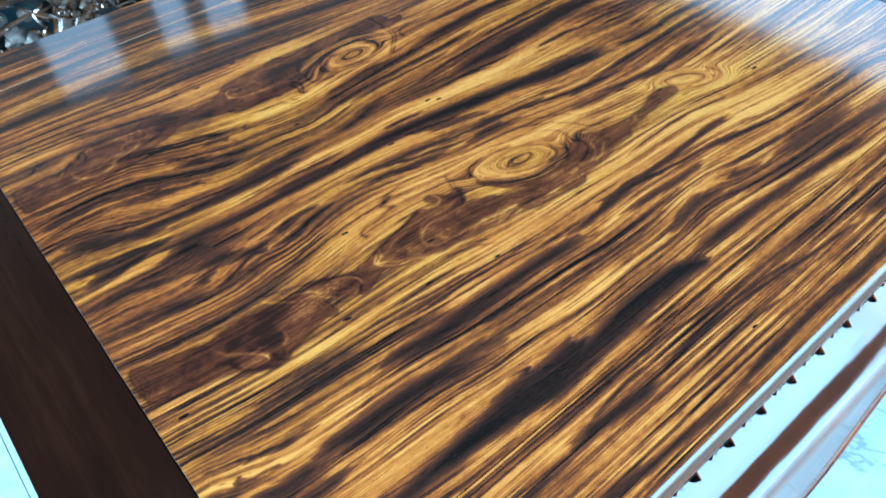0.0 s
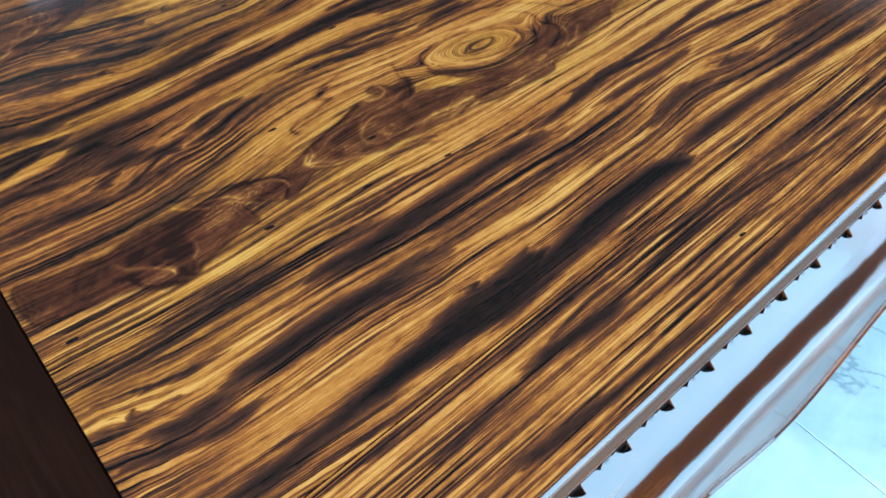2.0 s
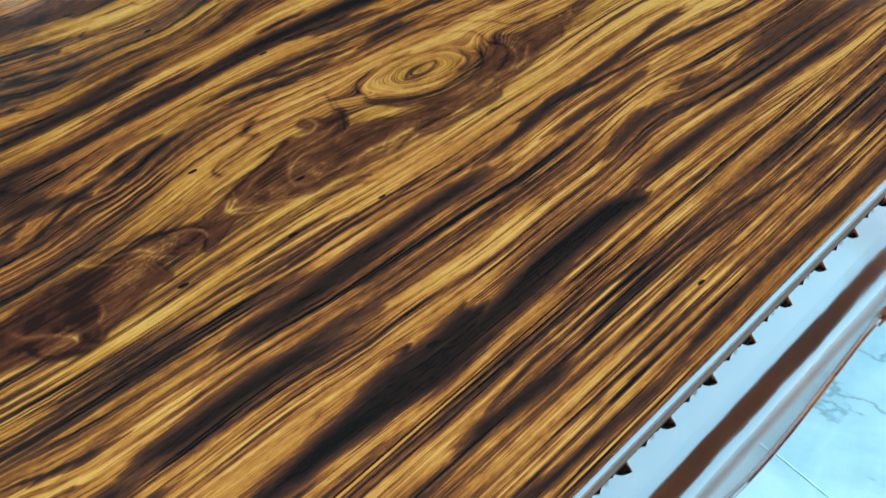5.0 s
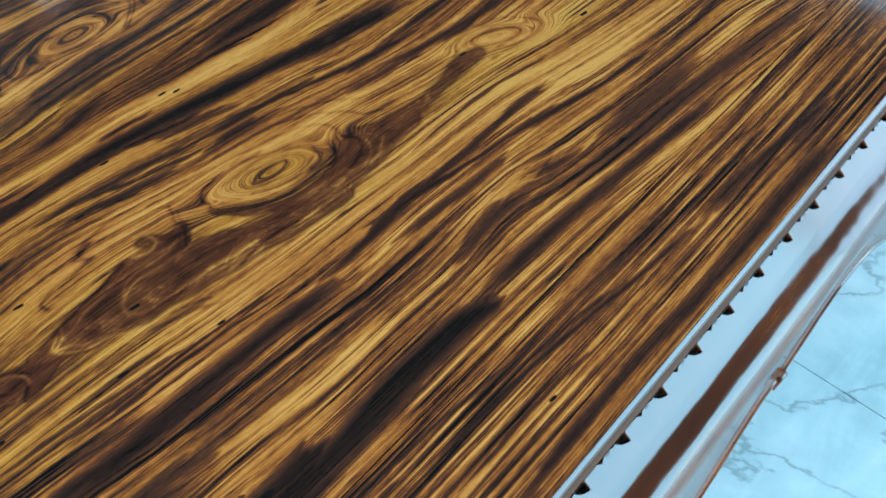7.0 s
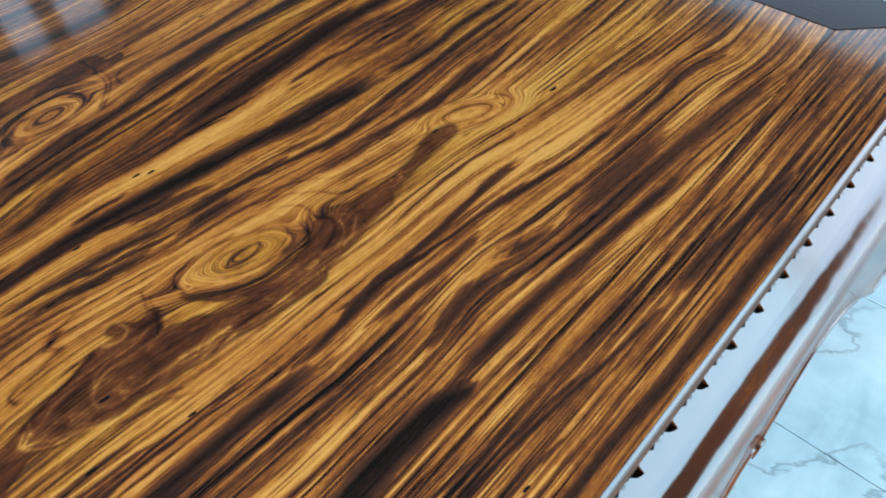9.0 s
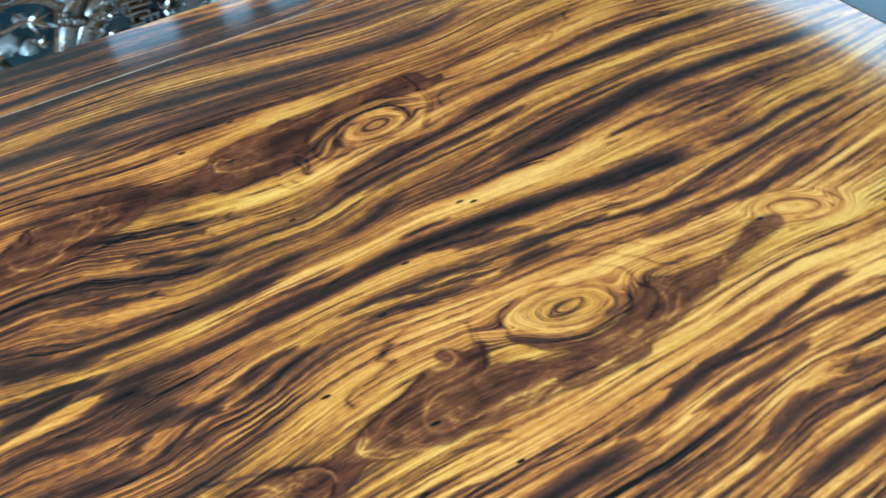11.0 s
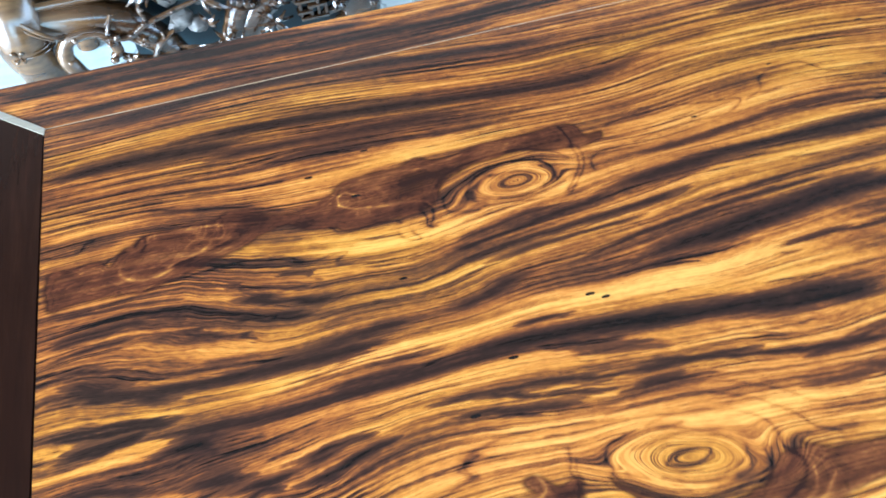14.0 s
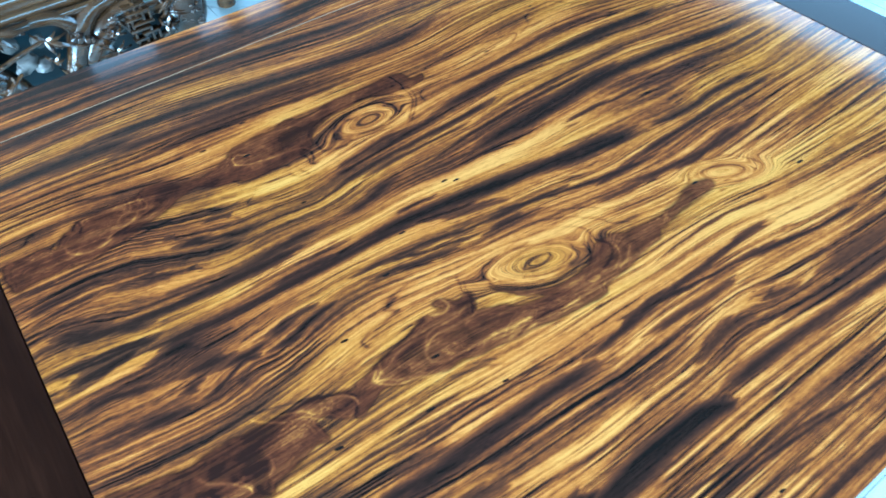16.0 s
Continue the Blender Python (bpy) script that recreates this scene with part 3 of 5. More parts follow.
PANEL.dark(0.010, 0.85, (0.416, 0.559), (0.462, 0.560), (0.509, 0.573), (0.553, 0.578))
PANEL.dark(0.004, 0.8, (0.501, 0.606), (0.552, 0.610), (0.604, 0.610), (0.655, 0.610), (0.710, 0.609))
PANEL.dark(0.004, 0.8, (0.550, 0.573), (0.596, 0.575), (0.656, 0.581), (0.711, 0.587), (0.781, 0.593), (0.847, 0.596), (0.902, 0.595), (0.988, 0.592))
PANEL.dark(0.003, 0.8, (0.748, 0.606), (0.831, 0.610), (0.916, 0.611), (1.002, 0.609), (1.054, 0.607))
PANEL.dark(0.013, 0.95, (0.660, 0.548), (0.709, 0.554), (0.766, 0.560), (0.825, 0.566), (0.885, 0.570), (0.958, 0.574), (1.027, 0.576))
PANEL.dark(0.009, 0.85, (0.199, 0.552), (0.246, 0.552), (0.295, 0.555), (0.332, 0.558), (0.370, 0.559), (0.416, 0.558))
PANEL.dark(0.004, 0.8, (0.484, 0.514), (0.525, 0.515), (0.565, 0.513))
PANEL.dark(0.007, 0.95, (0.201, 0.650), (0.232, 0.644), (0.260, 0.632), (0.297, 0.619), (0.336, 0.622))
PANEL.dark(0.006, 0.95, (0.198, 0.631), (0.222, 0.622), (0.244, 0.613), (0.268, 0.606), (0.294, 0.605), (0.310, 0.610))
PANEL.dark(0.007, 0.9, (0.133, 0.649), (0.152, 0.650), (0.165, 0.636))
PANEL.dark(0.005, 0.8, (0.017, 0.656), (0.069, 0.659), (0.098, 0.657), (0.133, 0.649))
PANEL.dark(0.004, 0.8, (0.006, 0.646), (0.051, 0.652), (0.098, 0.651))
PANEL.dark(0.003, 0.8, (0.138, 0.632), (0.173, 0.621), (0.196, 0.616))
PANEL.dark(0.004, 0.8, (0.006, 0.631), (0.034, 0.636), (0.080, 0.636), (0.118, 0.636))
PANEL.dark(0.006, 0.8, (0.258, 0.670), (0.293, 0.664), (0.311, 0.648))
PANEL.dark(0.003, 0.7, (0.005, 0.692), (0.052, 0.686), (0.106, 0.682), (0.160, 0.671))
PANEL.dark(0.003, 0.7, (0.162, 0.696), (0.216, 0.669), (0.264, 0.648), (0.313, 0.636))
PANEL.dark(0.014, 0.85, (0.007, 0.577), (0.028, 0.587), (0.056, 0.585), (0.093, 0.567), (0.125, 0.553), (0.153, 0.551))
PANEL.dark(0.005, 0.9, (0.008, 0.543), (0.054, 0.532), (0.091, 0.527), (0.128, 0.523), (0.161, 0.520))
PANEL.dark(0.007, 0.9, (0.006, 0.509), (0.028, 0.512), (0.059, 0.514), (0.096, 0.515), (0.128, 0.518))
PANEL.dark(0.012, 0.8, (0.104, 0.484), (0.136, 0.490), (0.169, 0.498), (0.206, 0.491))
PANEL.dark(0.005, 0.9, (0.239, 0.432), (0.268, 0.438), (0.302, 0.443), (0.330, 0.440))
PANEL.dark(0.005, 0.9, (0.269, 0.422), (0.298, 0.426), (0.333, 0.432), (0.348, 0.433))
PANEL.dark(0.008, 0.8, (0.271, 0.501), (0.294, 0.503), (0.330, 0.503), (0.366, 0.501), (0.408, 0.499))
PANEL.dark(0.003, 0.7, (0.006, 0.615), (0.051, 0.610), (0.106, 0.591))
PANEL.gold(0.006, 0.9, (0.006, 0.523), (0.034, 0.521), (0.064, 0.518))
PANEL.gold(0.010, 0.8, (0.092, 0.546), (0.124, 0.532), (0.146, 0.534))
PANEL.gold(0.010, 0.8, (0.216, 0.482), (0.255, 0.480), (0.299, 0.475), (0.356, 0.471))
PANEL.gold(0.010, 0.8, (0.139, 0.581), (0.181, 0.589), (0.222, 0.590), (0.265, 0.587), (0.314, 0.587))
PANEL.gold(0.009, 0.7, (0.185, 0.534), (0.230, 0.531), (0.277, 0.531), (0.325, 0.530), (0.374, 0.529))
PANEL.dark(0.013, 1, (0.396, 0.498), (0.433, 0.499), (0.477, 0.497), (0.516, 0.493), (0.554, 0.488), (0.601, 0.480), (0.653, 0.471), (0.698, 0.463), (0.749, 0.456), (0.798, 0.450), (0.856, 0.445), (0.915, 0.444))
PANEL.gold(0.020, 1, (0.489, 0.526), (0.537, 0.526), (0.591, 0.524), (0.659, 0.520), (0.732, 0.518), (0.809, 0.518), (0.889, 0.520), (0.979, 0.518))
PANEL.gold(0.010, 0.8, (0.402, 0.519), (0.453, 0.517), (0.507, 0.521))
PANEL.dark(0.002, 0.8, (0.624, 0.534), (0.654, 0.536), (0.689, 0.533), (0.743, 0.524))
PANEL.dark(0.005, 0.85, (0.562, 0.427), (0.604, 0.422), (0.648, 0.417), (0.693, 0.411), (0.740, 0.400))
PANEL.dark(0.007, 0.85, (0.563, 0.406), (0.601, 0.405), (0.639, 0.401), (0.668, 0.394))
PANEL.dark(0.005, 0.8, (0.381, 0.456), (0.427, 0.449), (0.474, 0.444), (0.516, 0.439), (0.562, 0.429))
PANEL.dark(0.005, 0.8, (0.386, 0.433), (0.425, 0.428), (0.458, 0.421), (0.498, 0.414), (0.538, 0.407))
PANEL.dark(0.006, 0.85, (0.750, 0.385), (0.803, 0.379), (0.832, 0.380), (0.862, 0.381))
PANEL.dark(0.006, 0.6, (0.731, 0.358), (0.778, 0.348), (0.831, 0.344))
PANEL.dark(0.008, 0.6, (0.509, 0.479), (0.554, 0.464), (0.603, 0.455), (0.650, 0.442))
PANEL.gold(0.008, 0.8, (0.449, 0.474), (0.502, 0.464), (0.560, 0.449))
PANEL.line(0.0016, 0.7, (0.541, 0.388), (0.591, 0.387), (0.629, 0.385), (0.665, 0.370), (0.689, 0.355), (0.713, 0.334), (0.725, 0.314), (0.747, 0.300))
PANEL.line(0.0016, 0.7, (0.572, 0.365), (0.605, 0.367), (0.639, 0.360), (0.670, 0.347), (0.688, 0.327), (0.686, 0.303))
PANEL.line(0.0016, 0.6, (0.500, 0.404), (0.552, 0.397), (0.597, 0.397), (0.646, 0.392), (0.689, 0.375), (0.725, 0.350), (0.747, 0.334), (0.790, 0.328))
PANEL.line(0.0016, 0.6, (0.393, 0.388), (0.403, 0.393), (0.437, 0.397), (0.482, 0.391), (0.527, 0.385), (0.560, 0.377))
PANEL.gold(0.024, 0.9, (0.251, 0.352), (0.307, 0.373), (0.355, 0.382), (0.416, 0.386), (0.469, 0.384), (0.514, 0.379), (0.549, 0.373), (0.596, 0.363), (0.661, 0.344), (0.716, 0.324), (0.772, 0.297))
PANEL.gold(0.020, 0.9, (0.551, 0.339), (0.602, 0.333), (0.652, 0.313))
PANEL.gold(0.012, 0.9, (0.485, 0.312), (0.523, 0.303), (0.553, 0.284))
PANEL.gold(0.020, 0.9, (0.354, 0.233), (0.415, 0.231), (0.465, 0.230), (0.521, 0.229), (0.570, 0.229), (0.638, 0.229), (0.716, 0.230), (0.818, 0.231), (0.908, 0.231))
PANEL.gold(0.03, 0.9, (0.847, 0.314), (0.914, 0.292), (0.966, 0.257), (1.033, 0.248))
PANEL.gold(0.012, 0.8, (0.749, 0.304), (0.819, 0.289), (0.863, 0.292))
PANEL.dark(0.009, 0.9, (0.045, 0.572), (0.078, 0.567), (0.112, 0.562), (0.146, 0.557), (0.176, 0.553), (0.212, 0.550), (0.250, 0.547), (0.283, 0.545), (0.331, 0.543), (0.381, 0.542))
PANEL.dark(0.007, 0.9, (0.088, 0.515), (0.132, 0.507), (0.177, 0.501), (0.225, 0.497), (0.281, 0.495), (0.330, 0.493), (0.378, 0.492), (0.428, 0.490), (0.487, 0.486), (0.541, 0.481))
PANEL.dark(0.005, 0.85, (0.041, 0.550), (0.082, 0.534), (0.124, 0.522), (0.159, 0.519))
PANEL.dark(0.005, 0.85, (0.327, 0.504), (0.373, 0.495), (0.432, 0.499), (0.483, 0.503), (0.526, 0.497))
PANEL.dark(0.003, 0.8, (0.447, 0.446), (0.504, 0.438), (0.561, 0.428), (0.606, 0.421))
PANEL.dark(0.003, 0.8, (0.379, 0.454), (0.445, 0.443), (0.510, 0.424), (0.579, 0.408))
PANEL.dark(0.007, 0.9, (0.217, 0.660), (0.250, 0.638), (0.280, 0.625), (0.311, 0.620))
PANEL.dark(0.006, 0.9, (0.201, 0.633), (0.236, 0.618), (0.275, 0.610), (0.302, 0.607))
PANEL.dark(0.006, 0.8, (0.131, 0.659), (0.154, 0.651), (0.163, 0.637))
PANEL.dark(0.005, 0.8, (0.125, 0.636), (0.164, 0.619), (0.205, 0.604), (0.251, 0.583))
PANEL.gold(0.010, 0.9, (0.193, 0.476), (0.242, 0.475), (0.294, 0.476), (0.348, 0.475), (0.405, 0.473), (0.460, 0.468), (0.518, 0.459))
PANEL.gold(0.006, 0.8, (0.029, 0.495), (0.062, 0.498), (0.102, 0.505), (0.142, 0.502))
PANEL.dark(0.012, 0.95, (0.677, 0.550), (0.763, 0.551), (0.829, 0.557), (0.910, 0.563), (1.003, 0.563), (1.099, 0.554), (1.159, 0.545), (1.240, 0.535), (1.326, 0.533))
PANEL.dark(0.012, 0.95, (0.780, 0.687), (0.861, 0.677), (0.939, 0.671), (1.027, 0.666), (1.104, 0.662), (1.223, 0.652))
PANEL.dark(0.013, 1, (0.652, 0.470), (0.709, 0.461), (0.774, 0.448), (0.841, 0.435), (0.918, 0.428))
PANEL.dark(0.007, 0.9, (0.918, 0.428), (0.993, 0.416), (1.094, 0.422), (1.186, 0.416))
PANEL.dark(0.006, 0.9, (0.822, 0.385), (0.899, 0.388), (0.972, 0.391), (1.064, 0.393), (1.129, 0.393), (1.221, 0.392))
PANEL.dark(0.004, 0.9, (0.567, 0.436), (0.623, 0.424), (0.671, 0.412), (0.726, 0.397), (0.780, 0.384), (0.833, 0.376), (0.903, 0.374))
PANEL.dark(0.007, 0.8, (0.785, 0.360), (0.844, 0.345), (0.911, 0.337), (0.984, 0.334), (1.050, 0.335), (1.105, 0.337))
PANEL.dark(0.004, 0.8, (0.788, 0.569), (0.876, 0.562), (0.967, 0.565))
PANEL.dark(0.006, 0.7, (1.019, 0.513), (1.106, 0.504), (1.204, 0.490), (1.313, 0.490))
PANEL.dark(0.005, 0.8, (0.814, 0.516), (0.894, 0.512), (0.979, 0.508), (1.063, 0.499))
PANEL.line(0.0018, 0.8, (0.872, 0.318), (0.916, 0.321), (0.970, 0.303), (0.990, 0.271), (0.986, 0.256), (0.943, 0.256), (0.899, 0.262))
PANEL.line(0.0016, 0.7, (0.877, 0.305), (0.909, 0.305), (0.952, 0.288), (0.961, 0.270), (0.920, 0.271))
PANEL.line(0.0016, 0.7, (0.967, 0.233), (1.007, 0.230), (1.040, 0.237))
PANEL.dark(0.006, 0.8, (0.523, 0.170), (0.576, 0.173), (0.622, 0.175), (0.696, 0.180), (0.783, 0.183), (0.851, 0.183), (0.922, 0.177))
PANEL.dark(0.006, 0.8, (0.594, 0.174), (0.651, 0.183), (0.712, 0.184))
PANEL.dark(0.006, 0.7, (0.616, 0.149), (0.671, 0.148), (0.736, 0.144), (0.794, 0.140))
PANEL.gold(0.008, 0.8, (0.574, 0.145), (0.642, 0.144), (0.715, 0.142), (0.794, 0.140))
PANEL.gold(0.018, 0.9, (0.218, 0.214), (0.283, 0.211), (0.339, 0.209), (0.403, 0.207), (0.463, 0.206), (0.536, 0.204), (0.611, 0.201), (0.702, 0.197), (0.783, 0.192), (0.870, 0.183), (0.955, 0.173), (1.063, 0.154))
PANEL.dark(0.0022, 0.8, (0.245, 0.215), (0.299, 0.211), (0.358, 0.207), (0.412, 0.204), (0.475, 0.201), (0.532, 0.199), (0.595, 0.198), (0.662, 0.197), (0.736, 0.196))
PANEL.dark(0.0022, 0.8, (0.280, 0.207), (0.335, 0.203), (0.395, 0.199), (0.457, 0.194), (0.517, 0.188))
PANEL.dark(0.0022, 0.7, (0.214, 0.225), (0.261, 0.224), (0.317, 0.220), (0.374, 0.214), (0.425, 0.205))
PANEL.dark(0.0022, 0.7, (0.717, 0.227), (0.791, 0.230), (0.871, 0.225), (0.957, 0.210))
PANEL.dark(0.012, 0.9, (0.230, 0.167), (0.272, 0.165), (0.315, 0.164), (0.355, 0.164), (0.392, 0.164), (0.434, 0.164), (0.473, 0.163), (0.513, 0.160), (0.562, 0.153))
PANEL.dark(0.004, 0.9, (0.600, 0.190), (0.665, 0.179), (0.718, 0.171), (0.773, 0.163), (0.837, 0.156), (0.884, 0.151))
PANEL.dark(0.010, 0.7, (0.638, 0.088), (0.719, 0.098), (0.764, 0.089))
PANEL.dark(0.012, 0.6, (0.872, 0.081), (0.923, 0.077), (0.983, 0.073), (1.051, 0.069))
PANEL.dark(0.010, 0.6, (0.260, 0.120), (0.294, 0.119), (0.334, 0.116), (0.373, 0.109))
PANEL.gold(0.006, 0.8, (0.299, 0.129), (0.333, 0.129), (0.361, 0.126))
PANEL.gold(0.012, 0.7, (0.383, 0.100), (0.446, 0.093), (0.493, 0.091), (0.556, 0.092))
PANEL.gold(0.008, 0.8, (0.690, 0.112), (0.750, 0.116), (0.796, 0.115))
PANEL.gold(0.010, 0.7, (0.315, 0.071), (0.374, 0.073), (0.424, 0.070), (0.459, 0.067))
PANEL.dark(0.010, 0.95, (0.108, 0.127), (0.136, 0.125), (0.170, 0.123), (0.201, 0.123), (0.235, 0.121), (0.265, 0.117), (0.291, 0.112), (0.328, 0.101))
PANEL.dark(0.012, 0.85, (0.024, 0.133), (0.051, 0.124), (0.075, 0.119), (0.098, 0.118), (0.127, 0.120))
PANEL.dark(0.007, 0.85, (0.003, 0.120), (0.028, 0.111), (0.052, 0.104), (0.086, 0.097), (0.105, 0.095), (0.140, 0.092))
PANEL.dark(0.008, 0.85, (0.228, 0.169), (0.267, 0.169), (0.293, 0.164), (0.327, 0.154))
PANEL.dark(0.003, 0.8, (0.010, 0.192), (0.042, 0.179), (0.070, 0.169), (0.099, 0.162), (0.132, 0.157))
PANEL.dark(0.003, 0.7, (0.025, 0.166), (0.059, 0.149), (0.087, 0.139))
PANEL.dark(0.002, 0.7, (0.002, 0.222), (0.049, 0.216), (0.102, 0.211), (0.161, 0.207))
PANEL.dark(0.002, 0.7, (0.005, 0.205), (0.058, 0.201), (0.113, 0.196), (0.170, 0.192), (0.233, 0.187))
PANEL.gold(0.010, 0.8, (0.011, 0.139), (0.053, 0.136), (0.095, 0.135), (0.142, 0.134))
PANEL.gold(0.006, 0.9, (0.141, 0.143), (0.181, 0.138), (0.219, 0.138))
PANEL.gold(0.016, 0.8, (0.045, 0.063), (0.085, 0.063), (0.143, 0.063), (0.205, 0.063), (0.268, 0.063), (0.323, 0.063))
PANEL.gold(0.010, 0.7, (0.026, 0.238), (0.065, 0.227), (0.107, 0.218))
PANEL.band(0.008, 1, (0.371, 0.053), (0.398, 0.040), (0.462, 0.047), (0.517, 0.054), (0.568, 0.052), (0.602, 0.048), (0.630, 0.037), (0.637, 0.021), (0.593, 0.025), (0.568, 0.024), (0.529, 0.023), (0.482, 0.018), (0.441, 0.017), (0.404, 0.019), (0.359, 0.016), (0.343, 0.033), (0.344, 0.048))
PANEL.band(0.008, 0.95, (0.417, 0.059), (0.360, 0.055), (0.318, 0.057), (0.272, 0.051), (0.238, 0.050), (0.202, 0.045), (0.165, 0.043), (0.129, 0.041), (0.085, 0.042), (0.064, 0.042), (0.081, 0.027), (0.102, 0.026), (0.142, 0.028), (0.165, 0.027), (0.196, 0.028), (0.225, 0.025), (0.269, 0.023), (0.306, 0.019), (0.334, 0.012), (0.379, 0.013), (0.431, 0.019))
PANEL.dark(0.008, 0.85, (0.612, 0.042), (0.664, 0.043), (0.728, 0.041), (0.787, 0.037), (0.841, 0.032), (0.904, 0.027), (0.964, 0.022), (1.030, 0.020))
PANEL.dark(0.0025, 1, (0.331, 0.064), (0.349, 0.059), (0.366, 0.052))
PANEL.dark(0.0028, 1, (0.336, 0.060), (0.350, 0.056), (0.371, 0.051))
PANEL.gold(0.005, 1, (0.364, 0.008), (0.395, 0.009), (0.421, 0.010), (0.454, 0.010), (0.500, 0.008))
PANEL.gold(0.005, 1, (0.213, 0.018), (0.272, 0.018), (0.311, 0.018), (0.355, 0.018), (0.401, 0.019))
PANEL.dark(0.010, 0.65, (0.779, 0.068), (0.841, 0.060), (0.908, 0.053), (0.961, 0.049), (1.028, 0.043), (1.118, 0.034), (1.191, 0.025), (1.263, 0.014))
PANEL.dark(0.008, 0.6, (1.114, 0.114), (1.191, 0.110), (1.254, 0.087))
PANEL.dark(0.005, 0.85, (0.807, 0.161), (0.846, 0.151), (0.894, 0.141), (0.964, 0.130), (1.052, 0.123))
PANEL.dark(0.007, 0.7, (0.771, 0.114), (0.805, 0.095), (0.843, 0.086))
PANEL.gold(0.012, 0.9, (0.854, 0.204), (0.931, 0.191), (0.998, 0.181), (1.072, 0.171), (1.186, 0.158))
PANEL.gold(0.007, 0.8, (0.793, 0.123), (0.862, 0.119), (0.945, 0.112), (1.001, 0.106))
PANEL.dark(0.006, 0.8, (0.867, 0.334), (0.925, 0.330), (1.004, 0.342), (1.051, 0.342))
PANEL.heart(0.009, 0.95, (0.293, 0.747), (0.313, 0.760), (0.328, 0.762), (0.352, 0.774), (0.370, 0.787), (0.393, 0.790), (0.412, 0.792), (0.439, 0.790), (0.468, 0.799), (0.492, 0.787), (0.515, 0.787), (0.541, 0.793), (0.567, 0.796), (0.598, 0.793), (0.632, 0.794), (0.671, 0.796), (0.689, 0.790), (0.695, 0.766), (0.719, 0.764), (0.709, 0.752), (0.678, 0.749), (0.633, 0.760), (0.605, 0.770), (0.572, 0.767), (0.540, 0.767), (0.517, 0.758), (0.500, 0.753), (0.484, 0.742), (0.475, 0.725), (0.466, 0.714), (0.447, 0.707), (0.415, 0.710), (0.386, 0.708), (0.355, 0.711), (0.340, 0.721), (0.307, 0.729), (0.295, 0.741))
PANEL.core(0.012, 0.55, (0.424, 0.768), (0.466, 0.781), (0.512, 0.777), (0.536, 0.779), (0.506, 0.762), (0.481, 0.743), (0.451, 0.733), (0.418, 0.744))
PANEL.core(0.010, 0.3, (0.627, 0.783), (0.669, 0.785), (0.675, 0.761), (0.636, 0.765), (0.608, 0.778))
PANEL.pale(0.0018, 0.9, (0.356, 0.752), (0.358, 0.765), (0.369, 0.770), (0.380, 0.762))
PANEL.pale(0.0018, 0.9, (0.356, 0.752), (0.373, 0.741), (0.407, 0.733), (0.442, 0.729), (0.459, 0.722), (0.465, 0.713))
PANEL.pale(0.0016, 0.6, (0.392, 0.788), (0.437, 0.785), (0.482, 0.781), (0.531, 0.787))
PANEL.line(0.0022, 1, (0.458, 0.720), (0.464, 0.708), (0.459, 0.690), (0.453, 0.681), (0.461, 0.678))
PANEL.line(0.0016, 0.9, (0.455, 0.677), (0.450, 0.683), (0.453, 0.697), (0.450, 0.710))
PANEL.line(0.0020, 0.8, (0.481, 0.722), (0.480, 0.708), (0.483, 0.695), (0.499, 0.689), (0.517, 0.687))
PANEL.line(0.0020, 0.9, (0.479, 0.739), (0.488, 0.752), (0.506, 0.762), (0.541, 0.770), (0.574, 0.772), (0.612, 0.767), (0.645, 0.750), (0.658, 0.734))
PANEL.line(0.0018, 0.9, (0.510, 0.708), (0.514, 0.722), (0.529, 0.738), (0.547, 0.746), (0.560, 0.749), (0.575, 0.755), (0.604, 0.748), (0.624, 0.738), (0.631, 0.719), (0.628, 0.704))
PANEL.line(0.0024, 0.7, (0.516, 0.703), (0.519, 0.717), (0.532, 0.729), (0.546, 0.737), (0.556, 0.739))
PANEL.line(0.0015, 0.8, (0.551, 0.736), (0.575, 0.736), (0.595, 0.728), (0.620, 0.712))
PANEL.line(0.0022, 0.9, (0.585, 0.751), (0.611, 0.746), (0.626, 0.734), (0.629, 0.714), (0.622, 0.703), (0.609, 0.697))
PANEL.line(0.0015, 0.8, (0.518, 0.700), (0.543, 0.696), (0.579, 0.689), (0.610, 0.689), (0.636, 0.696))
PANEL.line(0.0014, 0.7, (0.526, 0.690), (0.568, 0.683), (0.612, 0.678), (0.646, 0.682))
PANEL.line(0.0015, 0.8, (0.670, 0.751), (0.669, 0.728), (0.658, 0.705), (0.633, 0.681))
PANEL.line(0.0015, 0.7, (0.678, 0.749), (0.674, 0.721), (0.656, 0.695), (0.635, 0.675))
PANEL.line(0.0015, 0.7, (0.736, 0.731), (0.701, 0.729), (0.683, 0.718), (0.680, 0.703))
PANEL.line(0.0020, 0.9, (0.669, 0.793), (0.674, 0.767), (0.670, 0.751))
PANEL.clear(0.010, 0.95, (0.524, 0.705), (0.528, 0.720), (0.545, 0.736), (0.570, 0.742), (0.600, 0.739), (0.622, 0.725), (0.625, 0.708), (0.609, 0.697), (0.574, 0.696), (0.544, 0.698))
PANEL.clear(0.010, 0.8, (0.652, 0.746), (0.673, 0.739), (0.666, 0.707), (0.637, 0.680), (0.614, 0.672), (0.596, 0.676), (0.624, 0.695), (0.642, 0.716))
PANEL.line(0.0016, 0.9, (0.339, 0.719), (0.347, 0.709), (0.371, 0.706), (0.393, 0.708), (0.414, 0.705), (0.422, 0.698))
PANEL.line(0.0016, 0.9, (0.414, 0.683), (0.421, 0.672), (0.437, 0.666), (0.431, 0.680))
